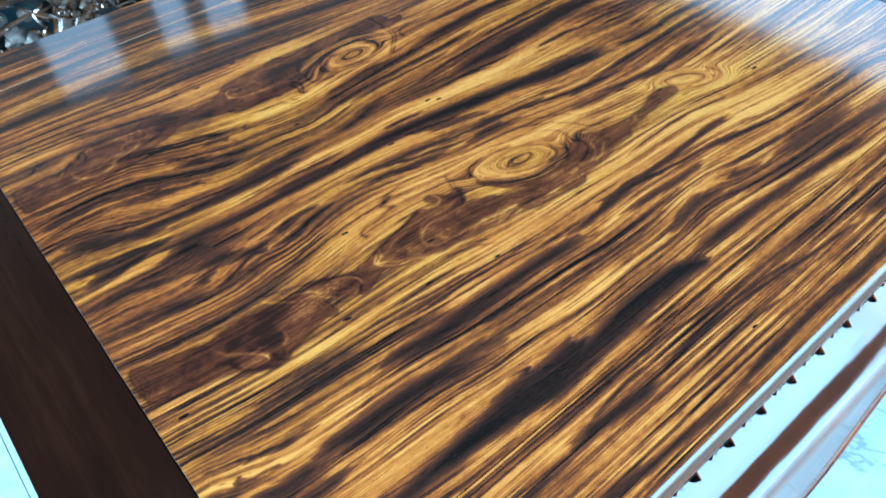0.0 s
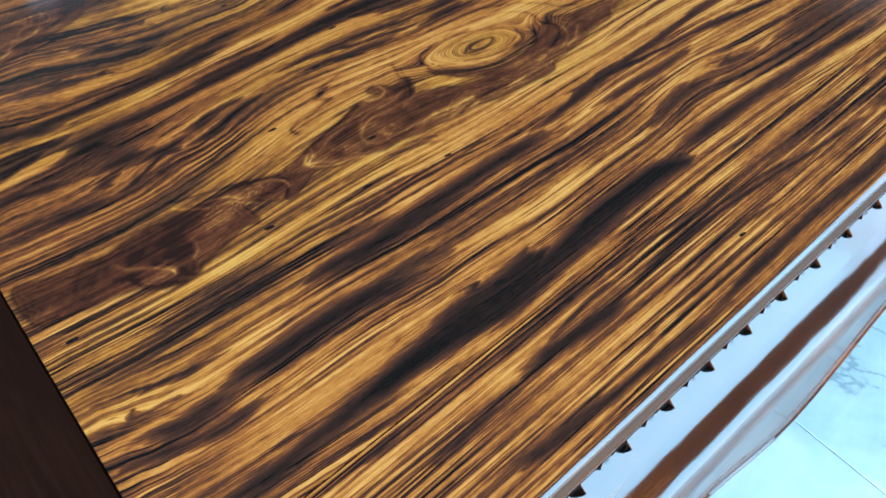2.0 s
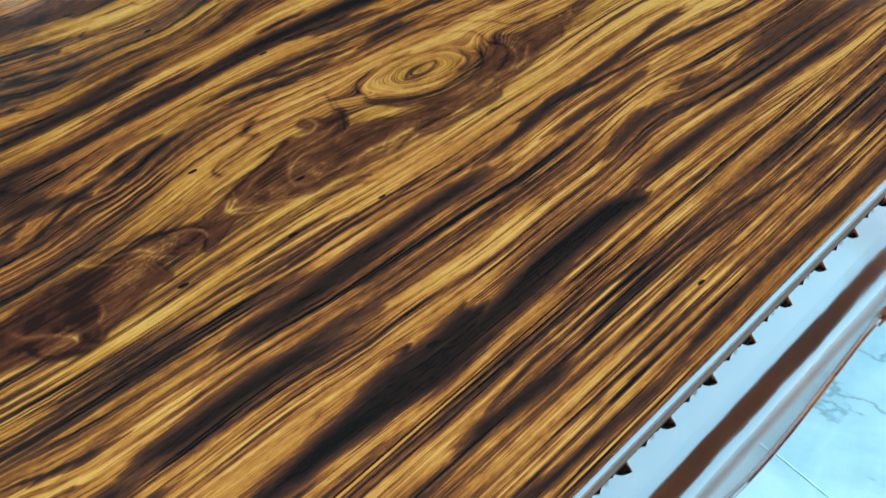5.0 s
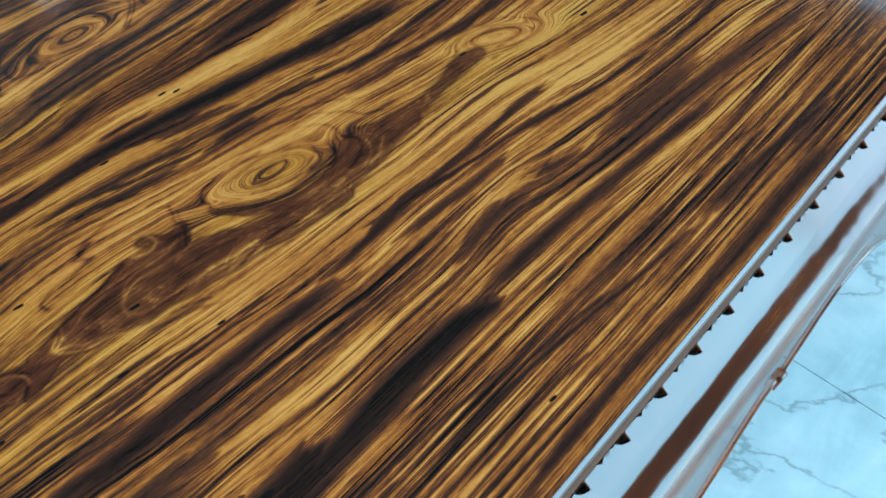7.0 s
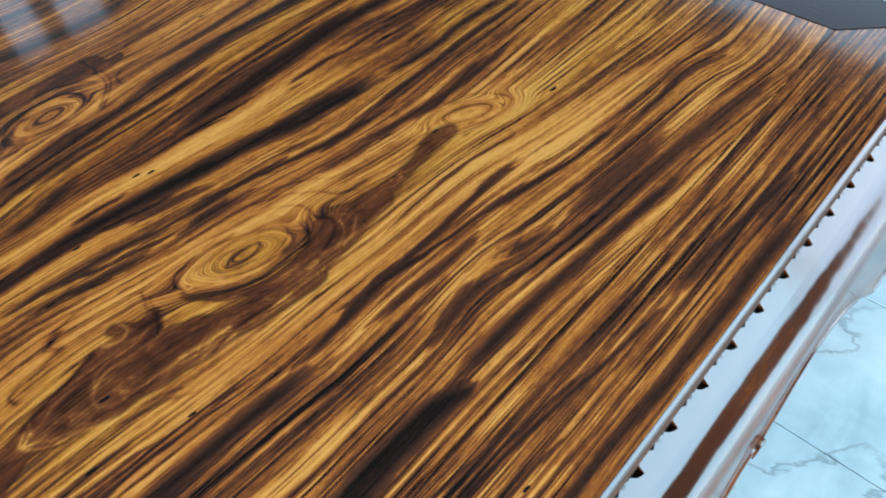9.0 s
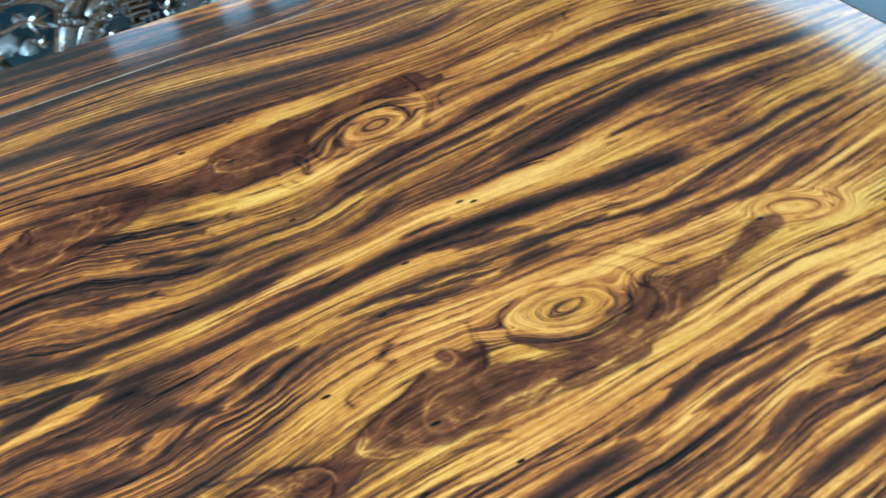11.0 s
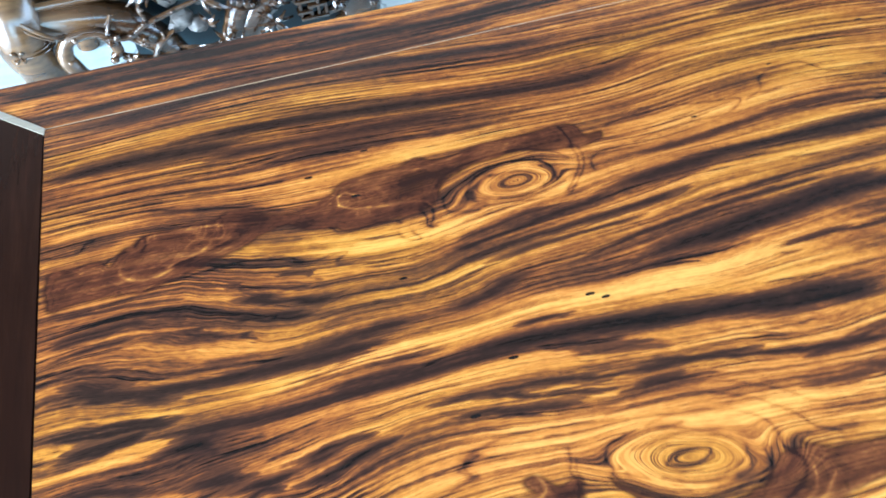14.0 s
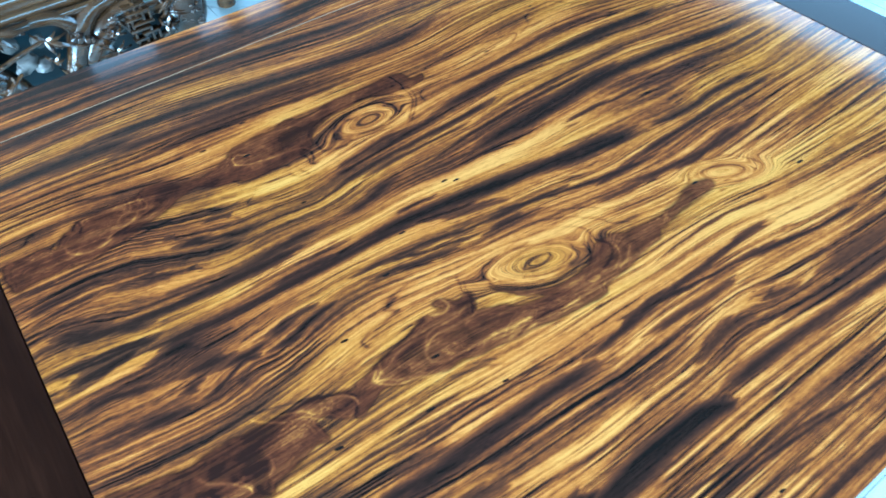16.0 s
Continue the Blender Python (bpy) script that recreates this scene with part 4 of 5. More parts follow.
PANEL.line(0.0014, 0.8, (0.259, 0.696), (0.302, 0.677), (0.330, 0.678), (0.350, 0.677), (0.334, 0.668))
PANEL.line(0.0014, 0.6, (0.333, 0.663), (0.372, 0.657), (0.413, 0.656), (0.462, 0.654))
PANEL.heart(0.010, 0.9, (0.078, 0.746), (0.095, 0.767), (0.111, 0.773), (0.121, 0.781), (0.145, 0.783), (0.171, 0.781), (0.198, 0.779), (0.208, 0.780), (0.223, 0.787), (0.247, 0.782), (0.265, 0.769), (0.285, 0.759), (0.305, 0.755), (0.296, 0.746), (0.275, 0.743), (0.253, 0.736), (0.238, 0.727), (0.210, 0.719), (0.190, 0.714), (0.164, 0.708), (0.144, 0.703), (0.119, 0.698), (0.082, 0.704), (0.040, 0.708), (0.011, 0.706), (0.010, 0.756), (0.041, 0.759), (0.066, 0.759))
PANEL.pale(0.0018, 0.9, (0.124, 0.771), (0.128, 0.781), (0.151, 0.779), (0.184, 0.774), (0.207, 0.773), (0.215, 0.761), (0.211, 0.750), (0.198, 0.750))
PANEL.pale(0.0018, 0.9, (0.146, 0.724), (0.166, 0.731), (0.186, 0.736), (0.214, 0.742), (0.221, 0.747))
PANEL.pale(0.0018, 0.8, (0.090, 0.742), (0.091, 0.729), (0.105, 0.717), (0.130, 0.715), (0.152, 0.721))
PANEL.line(0.0018, 0.9, (0.003, 0.787), (0.028, 0.782), (0.044, 0.784), (0.051, 0.794), (0.060, 0.797))
PANEL.line(0.0018, 0.9, (0.111, 0.770), (0.118, 0.782), (0.123, 0.770), (0.117, 0.760))
PANEL.line(0.0016, 0.8, (0.153, 0.725), (0.172, 0.729), (0.196, 0.733), (0.216, 0.738))
PANEL.line(0.0016, 0.8, (0.144, 0.702), (0.169, 0.702), (0.202, 0.704), (0.234, 0.702), (0.273, 0.695), (0.296, 0.680))
PANEL.line(0.0016, 0.8, (0.072, 0.752), (0.082, 0.762), (0.098, 0.766))
PANEL.core(0.012, 0.5, (0.168, 0.747), (0.196, 0.760), (0.214, 0.745), (0.192, 0.729), (0.159, 0.723), (0.140, 0.725))
PANEL.line(0.0020, 1, (0.574, 0.325), (0.586, 0.330), (0.608, 0.329), (0.618, 0.324), (0.605, 0.316), (0.587, 0.316), (0.572, 0.323))
PANEL.line(0.0020, 0.9, (0.524, 0.335), (0.521, 0.349), (0.531, 0.359), (0.551, 0.360), (0.584, 0.358), (0.608, 0.356))
PANEL.line(0.0020, 0.9, (0.521, 0.332), (0.528, 0.321), (0.547, 0.303), (0.576, 0.288), (0.605, 0.283), (0.638, 0.285), (0.664, 0.293), (0.673, 0.307))
PANEL.line(0.0022, 0.65, (0.531, 0.335), (0.539, 0.319), (0.557, 0.305), (0.582, 0.295))
PANEL.line(0.0015, 0.7, (0.650, 0.307), (0.645, 0.295), (0.628, 0.294))
PANEL.line(0.0018, 0.9, (0.667, 0.306), (0.662, 0.289), (0.645, 0.281))
PANEL.line(0.0018, 0.9, (0.687, 0.303), (0.695, 0.283), (0.676, 0.266), (0.659, 0.261))
PANEL.pale(0.0018, 0.9, (0.699, 0.278), (0.691, 0.261), (0.672, 0.253))
PANEL.pale(0.0018, 0.9, (0.715, 0.267), (0.696, 0.253), (0.678, 0.249))
PANEL.line(0.0014, 0.7, (0.549, 0.347), (0.575, 0.347), (0.608, 0.346), (0.641, 0.332), (0.652, 0.314), (0.630, 0.300), (0.594, 0.299), (0.563, 0.313))
PANEL.heart(0.008, 0.9, (0.664, 0.289), (0.685, 0.299), (0.705, 0.294), (0.726, 0.278), (0.755, 0.269), (0.773, 0.268), (0.763, 0.254), (0.736, 0.252), (0.702, 0.245), (0.671, 0.241), (0.641, 0.238), (0.614, 0.237), (0.585, 0.251), (0.551, 0.260), (0.582, 0.266), (0.614, 0.264), (0.641, 0.274))
PANEL.heart(0.006, 0.8, (0.518, 0.329), (0.544, 0.300), (0.577, 0.280), (0.614, 0.273), (0.644, 0.277), (0.638, 0.262), (0.611, 0.261), (0.574, 0.267), (0.543, 0.289), (0.522, 0.313))
PANEL.heart(0.009, 1, (0.326, 0.317), (0.359, 0.324), (0.384, 0.328), (0.412, 0.336), (0.441, 0.334), (0.451, 0.336), (0.441, 0.349), (0.453, 0.350), (0.470, 0.335), (0.488, 0.337), (0.488, 0.322), (0.479, 0.305), (0.503, 0.290), (0.535, 0.280), (0.561, 0.271), (0.595, 0.262), (0.627, 0.260), (0.657, 0.255), (0.651, 0.240), (0.617, 0.240), (0.583, 0.240), (0.557, 0.248), (0.524, 0.248), (0.499, 0.247), (0.472, 0.252), (0.446, 0.257), (0.419, 0.262), (0.398, 0.264), (0.375, 0.271), (0.349, 0.276), (0.327, 0.286), (0.316, 0.289), (0.303, 0.290), (0.292, 0.293), (0.299, 0.307), (0.312, 0.311))
PANEL.clear(0.009, 0.6, (0.498, 0.327), (0.521, 0.312), (0.543, 0.289), (0.559, 0.279), (0.520, 0.291), (0.489, 0.302), (0.483, 0.313))
PANEL.clear(0.010, 0.9, (0.526, 0.339), (0.541, 0.353), (0.571, 0.353), (0.608, 0.346), (0.640, 0.331), (0.650, 0.312), (0.633, 0.299), (0.601, 0.298), (0.566, 0.306), (0.537, 0.322))
PANEL.line(0.0017, 0.7, (0.492, 0.368), (0.488, 0.356), (0.485, 0.346), (0.488, 0.335), (0.482, 0.321), (0.473, 0.310))
PANEL.line(0.0014, 0.6, (0.494, 0.357), (0.491, 0.344), (0.494, 0.331))
PANEL.pale(0.0018, 0.6, (0.473, 0.323), (0.453, 0.318), (0.431, 0.319), (0.410, 0.316), (0.398, 0.307), (0.389, 0.292), (0.394, 0.278), (0.411, 0.271))
PANEL.pale(0.0020, 0.9, (0.411, 0.271), (0.440, 0.269), (0.468, 0.266), (0.503, 0.261), (0.526, 0.259))
PANEL.pale(0.0022, 1, (0.327, 0.313), (0.318, 0.304), (0.322, 0.293), (0.338, 0.281), (0.356, 0.275), (0.379, 0.266), (0.402, 0.258))
PANEL.pale(0.0018, 0.8, (0.487, 0.251), (0.516, 0.248), (0.559, 0.242), (0.596, 0.236))
PANEL.line(0.0018, 1, (0.408, 0.388), (0.393, 0.385), (0.385, 0.381), (0.394, 0.373), (0.401, 0.370), (0.388, 0.368), (0.369, 0.363), (0.350, 0.362), (0.338, 0.357), (0.338, 0.348))
PANEL.line(0.0018, 0.9, (0.326, 0.317), (0.352, 0.324), (0.377, 0.329), (0.400, 0.335), (0.416, 0.337))
PANEL.line(0.0018, 0.8, (0.258, 0.319), (0.279, 0.309), (0.290, 0.298), (0.290, 0.290), (0.281, 0.283))
PANEL.line(0.0018, 0.9, (0.499, 0.247), (0.519, 0.251), (0.544, 0.252), (0.572, 0.247))
PANEL.line(0.0016, 0.8, (0.397, 0.261), (0.426, 0.250), (0.453, 0.237))
PANEL.line(0.0016, 0.8, (0.396, 0.250), (0.432, 0.239), (0.459, 0.226))
PANEL.core(0.012, 0.5, (0.343, 0.310), (0.371, 0.320), (0.398, 0.315), (0.377, 0.296), (0.348, 0.295))
PANEL.core(0.010, 0.4, (0.402, 0.289), (0.439, 0.289), (0.455, 0.279), (0.429, 0.275))
PANEL.heart(0.010, 1, (0.302, 0.301), (0.290, 0.304), (0.273, 0.312), (0.250, 0.322), (0.230, 0.322), (0.206, 0.328), (0.186, 0.330), (0.167, 0.332), (0.143, 0.334), (0.117, 0.333), (0.097, 0.331), (0.076, 0.337), (0.049, 0.343), (0.023, 0.352), (0.010, 0.355), (0.008, 0.327), (0.010, 0.304), (0.030, 0.299), (0.054, 0.289), (0.082, 0.286), (0.107, 0.277), (0.129, 0.259), (0.154, 0.253), (0.163, 0.259), (0.174, 0.262), (0.196, 0.266), (0.221, 0.274), (0.235, 0.269), (0.235, 0.286), (0.237, 0.300), (0.250, 0.299), (0.268, 0.282), (0.282, 0.281), (0.293, 0.292))
PANEL.heart(0.005, 1, (0.302, 0.306), (0.318, 0.303), (0.321, 0.290), (0.307, 0.280), (0.286, 0.271), (0.277, 0.274), (0.291, 0.289))
PANEL.core(0.014, 0.9, (0.113, 0.332), (0.136, 0.335), (0.158, 0.326), (0.181, 0.309), (0.177, 0.284), (0.166, 0.270), (0.152, 0.268), (0.127, 0.291), (0.109, 0.311))
PANEL.pale(0.0022, 1, (0.097, 0.318), (0.105, 0.303), (0.121, 0.292), (0.137, 0.275), (0.139, 0.268))
PANEL.pale(0.0022, 0.9, (0.172, 0.293), (0.172, 0.279), (0.164, 0.272))
PANEL.pale(0.0020, 0.9, (0.199, 0.334), (0.228, 0.319), (0.241, 0.307), (0.255, 0.307))
PANEL.pale(0.0020, 0.9, (0.261, 0.316), (0.285, 0.302), (0.288, 0.288))
PANEL.line(0.0028, 1, (0.104, 0.294), (0.109, 0.275), (0.118, 0.267), (0.130, 0.261), (0.143, 0.252))
PANEL.line(0.0020, 0.9, (0.146, 0.269), (0.147, 0.259), (0.154, 0.253))
PANEL.line(0.0020, 0.9, (0.201, 0.332), (0.232, 0.326), (0.262, 0.318), (0.288, 0.302))
PANEL.line(0.0020, 0.9, (0.257, 0.298), (0.268, 0.293), (0.286, 0.293), (0.279, 0.278))
PANEL.dark(0.005, 1, (0.240, 0.415), (0.269, 0.418), (0.291, 0.425), (0.320, 0.432), (0.336, 0.432))
PANEL.dark(0.006, 1, (0.247, 0.415), (0.269, 0.418), (0.287, 0.424))
PANEL.dark(0.004, 0.95, (0.244, 0.438), (0.266, 0.441), (0.282, 0.444), (0.317, 0.440))
PANEL.dark(0.004, 0.9, (0.178, 0.429), (0.199, 0.431), (0.218, 0.429), (0.248, 0.433))
PANEL.dark(0.005, 0.9, (0.175, 0.393), (0.192, 0.401), (0.208, 0.407))
PANEL.dark(0.0035, 0.9, (0.134, 0.403), (0.160, 0.404), (0.186, 0.415), (0.209, 0.424), (0.240, 0.415))
PANEL.dark(0.013, 0.95, (0.114, 0.487), (0.142, 0.490), (0.168, 0.486), (0.187, 0.483))
PANEL.dark(0.011, 0.85, (0.140, 0.450), (0.165, 0.446), (0.184, 0.443), (0.202, 0.439))
PANEL.dark(0.007, 0.85, (0.124, 0.425), (0.144, 0.428), (0.160, 0.434))
PANEL.dark(0.008, 0.85, (0.034, 0.587), (0.057, 0.574), (0.095, 0.567), (0.127, 0.561))
PANEL.dark(0.005, 0.9, (0.003, 0.541), (0.041, 0.541), (0.078, 0.535), (0.109, 0.528), (0.146, 0.518))
PANEL.dark(0.006, 0.9, (0.026, 0.510), (0.057, 0.510), (0.084, 0.514), (0.111, 0.514))
PANEL.dark(0.007, 0.8, (0.008, 0.468), (0.051, 0.471), (0.086, 0.461), (0.122, 0.454))
PANEL.dark(0.008, 0.85, (0.056, 0.409), (0.086, 0.408), (0.116, 0.404), (0.134, 0.404))
PANEL.gold(0.006, 0.8, (0.034, 0.455), (0.070, 0.452), (0.119, 0.447), (0.145, 0.447))
PANEL.gold(0.010, 0.8, (0.201, 0.482), (0.243, 0.482), (0.287, 0.482), (0.346, 0.478))
PANEL.pale(0.0018, 0.8, (0.454, 0.352), (0.456, 0.338), (0.444, 0.332), (0.429, 0.338))
PANEL.pale(0.0016, 0.7, (0.462, 0.304), (0.438, 0.308), (0.417, 0.310), (0.398, 0.303))
PANEL.pale(0.0016, 0.7, (0.335, 0.319), (0.330, 0.307), (0.321, 0.300), (0.338, 0.291))
PANEL.pale(0.0016, 0.8, (0.269, 0.315), (0.289, 0.297), (0.288, 0.289), (0.271, 0.278))
PANEL.pale(0.0016, 0.8, (0.178, 0.343), (0.205, 0.319), (0.232, 0.308), (0.249, 0.292))
PANEL.line(0.0016, 0.7, (0.182, 0.350), (0.215, 0.339), (0.248, 0.325), (0.269, 0.315))
PANEL.pale(0.0016, 0.7, (0.168, 0.747), (0.182, 0.756), (0.197, 0.746), (0.186, 0.736))
PANEL.heart(0.010, 0.8, (0.704, 0.303), (0.734, 0.288), (0.765, 0.283), (0.803, 0.283), (0.840, 0.290), (0.870, 0.299), (0.901, 0.290), (0.898, 0.274), (0.856, 0.269), (0.813, 0.266), (0.768, 0.260), (0.723, 0.251), (0.682, 0.246), (0.680, 0.261), (0.707, 0.271))
PANEL.heart(0.008, 1, (0.312, 0.306), (0.342, 0.314), (0.375, 0.326), (0.416, 0.326), (0.459, 0.317), (0.481, 0.307), (0.514, 0.291), (0.547, 0.267), (0.598, 0.254), (0.633, 0.247), (0.633, 0.230), (0.579, 0.233), (0.528, 0.243), (0.484, 0.253), (0.449, 0.254), (0.406, 0.270), (0.370, 0.274), (0.327, 0.288), (0.289, 0.280), (0.292, 0.302))
PANEL.pale(0.0014, 0.6, (0.485, 0.312), (0.455, 0.300), (0.418, 0.309), (0.396, 0.301), (0.389, 0.279), (0.409, 0.274), (0.446, 0.267), (0.495, 0.257), (0.541, 0.250), (0.596, 0.242))
PANEL.pale(0.0013, 0.5, (0.321, 0.299), (0.349, 0.283), (0.380, 0.270), (0.426, 0.250))
PANEL.pale(0.0014, 0.7, (0.332, 0.307), (0.362, 0.316), (0.385, 0.320))
PANEL.line(0.0014, 0.7, (0.396, 0.372), (0.391, 0.384), (0.406, 0.389), (0.423, 0.382))
FRONT.dark(0.0048, 0.9, (0.483, -0.108), (0.523, -0.106), (0.559, -0.106), (0.600, -0.105), (0.654, -0.106), (0.709, -0.107), (0.762, -0.109), (0.828, -0.112))
FRONT.dark(0.0054, 0.85, (0.234, -0.088), (0.281, -0.097), (0.316, -0.101), (0.346, -0.103), (0.380, -0.105), (0.432, -0.106), (0.478, -0.109), (0.521, -0.113))
FRONT.dark(0.0030, 0.9, (0.466, -0.038), (0.511, -0.036), (0.544, -0.037), (0.589, -0.039), (0.621, -0.041), (0.653, -0.044), (0.696, -0.049), (0.730, -0.053), (0.776, -0.058), (0.843, -0.065))
FRONT.dark(0.0054, 0.9, (0.843, -0.064), (0.914, -0.065), (0.974, -0.068), (1.042, -0.075), (1.093, -0.081))
FRONT.dark(0.0024, 0.9, (0.602, -0.035), (0.651, -0.037), (0.683, -0.041), (0.723, -0.048))
FRONT.dark(0.0024, 0.85, (0.414, -0.011), (0.453, -0.012), (0.491, -0.013), (0.546, -0.018), (0.599, -0.024))
FRONT.dark(0.0018, 0.8, (0.465, -0.065), (0.513, -0.065), (0.563, -0.066), (0.617, -0.069), (0.669, -0.072))
FRONT.dark(0.0066, 0.9, (0.325, -0.035), (0.352, -0.038), (0.384, -0.042), (0.417, -0.046), (0.459, -0.050))
FRONT.dark(0.0036, 0.8, (0.204, -0.046), (0.241, -0.046), (0.280, -0.046), (0.305, -0.048))
FRONT.dark(0.0036, 0.8, (0.152, -0.006), (0.185, -0.010), (0.207, -0.014))
FRONT.dark(0.0030, 0.8, (0.295, -0.044), (0.310, -0.039), (0.319, -0.037))
FRONT.dark(0.0024, 0.8, (0.364, -0.031), (0.414, -0.027), (0.462, -0.027))
FRONT.gold(0.010, 0.8, (0.152, -0.023), (0.184, -0.026))
FRONT.gold(0.008, 0.9, (0.280, -0.031), (0.308, -0.031), (0.329, -0.045))
FRONT.gold(0.008, 0.8, (0.505, -0.119), (0.571, -0.121), (0.631, -0.123), (0.696, -0.126), (0.771, -0.128))
FRONT.gold(0.010, 0.9, (0.789, -0.080), (0.862, -0.087), (0.930, -0.091), (1.010, -0.095))
BACK.dark(0.010, 0.9, (-0.011, 1.120), (0.083, 1.116), (0.180, 1.109), (0.279, 1.101), (0.382, 1.094), (0.529, 1.088), (0.678, 1.090), (0.825, 1.099))
BACK.dark(0.006, 0.8, (0.013, 1.052), (0.097, 1.057), (0.192, 1.057), (0.290, 1.053), (0.407, 1.047), (0.568, 1.043), (0.704, 1.053))
BACK.dark(0.005, 0.8, (0.060, 1.134), (0.183, 1.143), (0.313, 1.149), (0.446, 1.136))
BACK.gold(0.006, 0.8, (0.020, 1.091), (0.113, 1.080), (0.218, 1.075), (0.344, 1.074), (0.476, 1.071))
BACK.dark(0.010, 1, (-0.074, 1.127), (-0.021, 1.127), (0.048, 1.134), (0.092, 1.131))
BACK.dark(0.007, 0.95, (0.148, 1.135), (0.244, 1.129), (0.362, 1.132), (0.506, 1.123))
BACK.dark(0.005, 0.9, (0.003, 1.053), (0.075, 1.054), (0.154, 1.060), (0.237, 1.064), (0.349, 1.059))
BACK.dark(0.004, 0.9, (0.254, 1.104), (0.340, 1.102), (0.446, 1.104), (0.555, 1.100))
BACK.gold(0.004, 0.8, (-0.062, 1.104), (0.022, 1.100), (0.140, 1.101), (0.219, 1.103), (0.333, 1.102), (0.473, 1.089))
BACK.gold(0.004, 0.7, (0.105, 1.086), (0.178, 1.082), (0.261, 1.089))
PANEL.shade(0.10, 0.55, 0.20, 0.16, 0.22)
PANEL.shade(0.12, 0.80, 0.25, 0.22, 0.16)
PANEL.shade(0.10, 0.97, 0.25, 0.09, 0.22)
BACK.shade(0.30, 1.10, 0.70, 0.20, 0.22)
PANEL.shade(0.55, 0.93, 0.60, 0.09, 0.15)
PANEL.shade(0.20, 0.42, 0.18, 0.08, 0.2)
PANEL.shade(0.26, 0.08, 0.16, 0.08, 0.24)
PANEL.shade(0.07, 0.32, 0.14, 0.10, 0.22)
PANEL.shade(1.15, 0.30, 0.30, 0.25, -0.14)
PANEL.shade(0.20, 0.345, 0.10, 0.03, 0.25)
PANEL.shade(0.42, 0.86, 0.30, 0.10, 0.14)
PANEL.shade(0.48, 0.76, 0.16, 0.07, 0.12)
PANEL.eye(0.598, 0.323, 0.074, 0.029, -0.34, 1)
PANEL.eye(0.580, 0.718, 0.058, 0.028, 0.0, -1)
FRONT.dark(0.008, 0.8, (0.66, -0.112), (0.78, -0.110), (0.90, -0.110), (1.05, -0.114))
PANEL.eye(0.935, 0.284, 0.055, 0.022, -0.45, 1)

TOP = 0.497
W, L = 1.035, 1.387
X0, X1, Y0, Y1 = -0.124, 1.502, -0.124, 1.158


def board(name, figure, left, right, y0, y1, material, parent, label="", step=0.0014, top=TOP, thick=0.03):
    """A board of the table top; left and right give its ends at each y. Its upper face is a fine sheet that carries the grain."""
    ny = max(2, round((y1 - y0) / step))
    nx = round((right((y0 + y1) / 2) - left((y0 + y1) / 2)) / step)
    ys = np.linspace(y0, y1, ny + 1)
    t = np.linspace(0, 1, nx + 1)
    x = np.array([left(y) + (right(y) - left(y)) * t for y in ys])
    y = np.repeat(ys[:, None], nx + 1, 1)
    grain, shown = figure.lay(x, y)
    n = (nx + 1) * (ny + 1)
    co = np.stack([x, y, np.full_like(x, top)], -1).reshape(-1, 3)
    rim = np.concatenate([np.arange(nx), np.arange(ny) * (nx + 1) + nx, n - 1 - np.arange(nx), (ny - np.arange(ny)) * (nx + 1)])
    low = co[rim] - (0, 0, thick)
    idx = np.arange(n).reshape(ny + 1, nx + 1)
    quads = np.stack([idx[:-1, :-1], idx[:-1, 1:], idx[1:, 1:], idx[1:, :-1]], -1).reshape(-1, 4)
    m = len(rim)
    k = np.arange(m)
    sides = np.stack([rim, n + k, n + (k + 1) % m, np.roll(rim, -1)], -1)
    faces = np.concatenate([quads, sides])
    me = bpy.data.meshes.new(name)
    me.vertices.add(n + m)
    me.vertices.foreach_set("co", np.concatenate([co, low]).ravel())
    me.loops.add(faces.size)
    me.loops.foreach_set("vertex_index", faces.ravel().astype(np.int32))
    me.polygons.add(len(faces))
    me.polygons.foreach_set("loop_start", (np.arange(len(faces)) * 4).astype(np.int32))
    me.polygons.foreach_set("use_smooth", np.zeros(len(faces), bool))
    me.update(calc_edges=True)
    for key, value in (("grain", grain), ("figure", shown)):
        flat = value.reshape(-1, 3)
        data = me.attributes.new(key, "FLOAT_VECTOR", "POINT").data
        data.foreach_set("vector", np.concatenate([flat, flat[rim]]).ravel())
    me.materials.append(material)
    ob = new(name, me)
    ob.parent = parent
    ob.matrix_parent_inverse = parent.matrix_world.inverted()
    return tagged(ob, label)


def sweep_x(profile, x0, x1, shape=None, n=120):
    """Sweep a (y, z) profile along x; shape(x, k, y, z) may move each point."""
    bm = bmesh.new()
    rows = []
    for i in range(n + 1):
        x = x0 + (x1 - x0) * i / n
        rows.append([bm.verts.new((x, *(shape(x, k, y, z) if shape else (y, z)))) for k, (y, z) in enumerate(profile)])
    for a, b in zip(rows, rows[1:]):
        for k in range(len(profile) - 1):
            bm.faces.new((a[k], a[k + 1], b[k + 1], b[k]))
    bmesh.ops.recalc_face_normals(bm, faces=bm.faces[:])
    return bm


def mitred(corners, z0, z1, bevel):
    bm = bmesh.new()
    lo = [bm.verts.new((x, y, z0)) for x, y in corners]
    hi = [bm.verts.new((x, y, z1)) for x, y in corners]
    bm.faces.new(lo[::-1])
    bm.faces.new(hi)
    n = len(corners)
    for i in range(n):
        bm.faces.new((lo[i], lo[(i + 1) % n], hi[(i + 1) % n], hi[i]))
    bmesh.ops.recalc_face_normals(bm, faces=bm.faces[:])
    if bevel:
        bmesh.ops.bevel(bm, geom=[e for e in bm.edges if all(v.co.z > z1 - 1e-5 for v in e.verts)], offset=bevel, segments=2, affect="EDGES")
    return bm


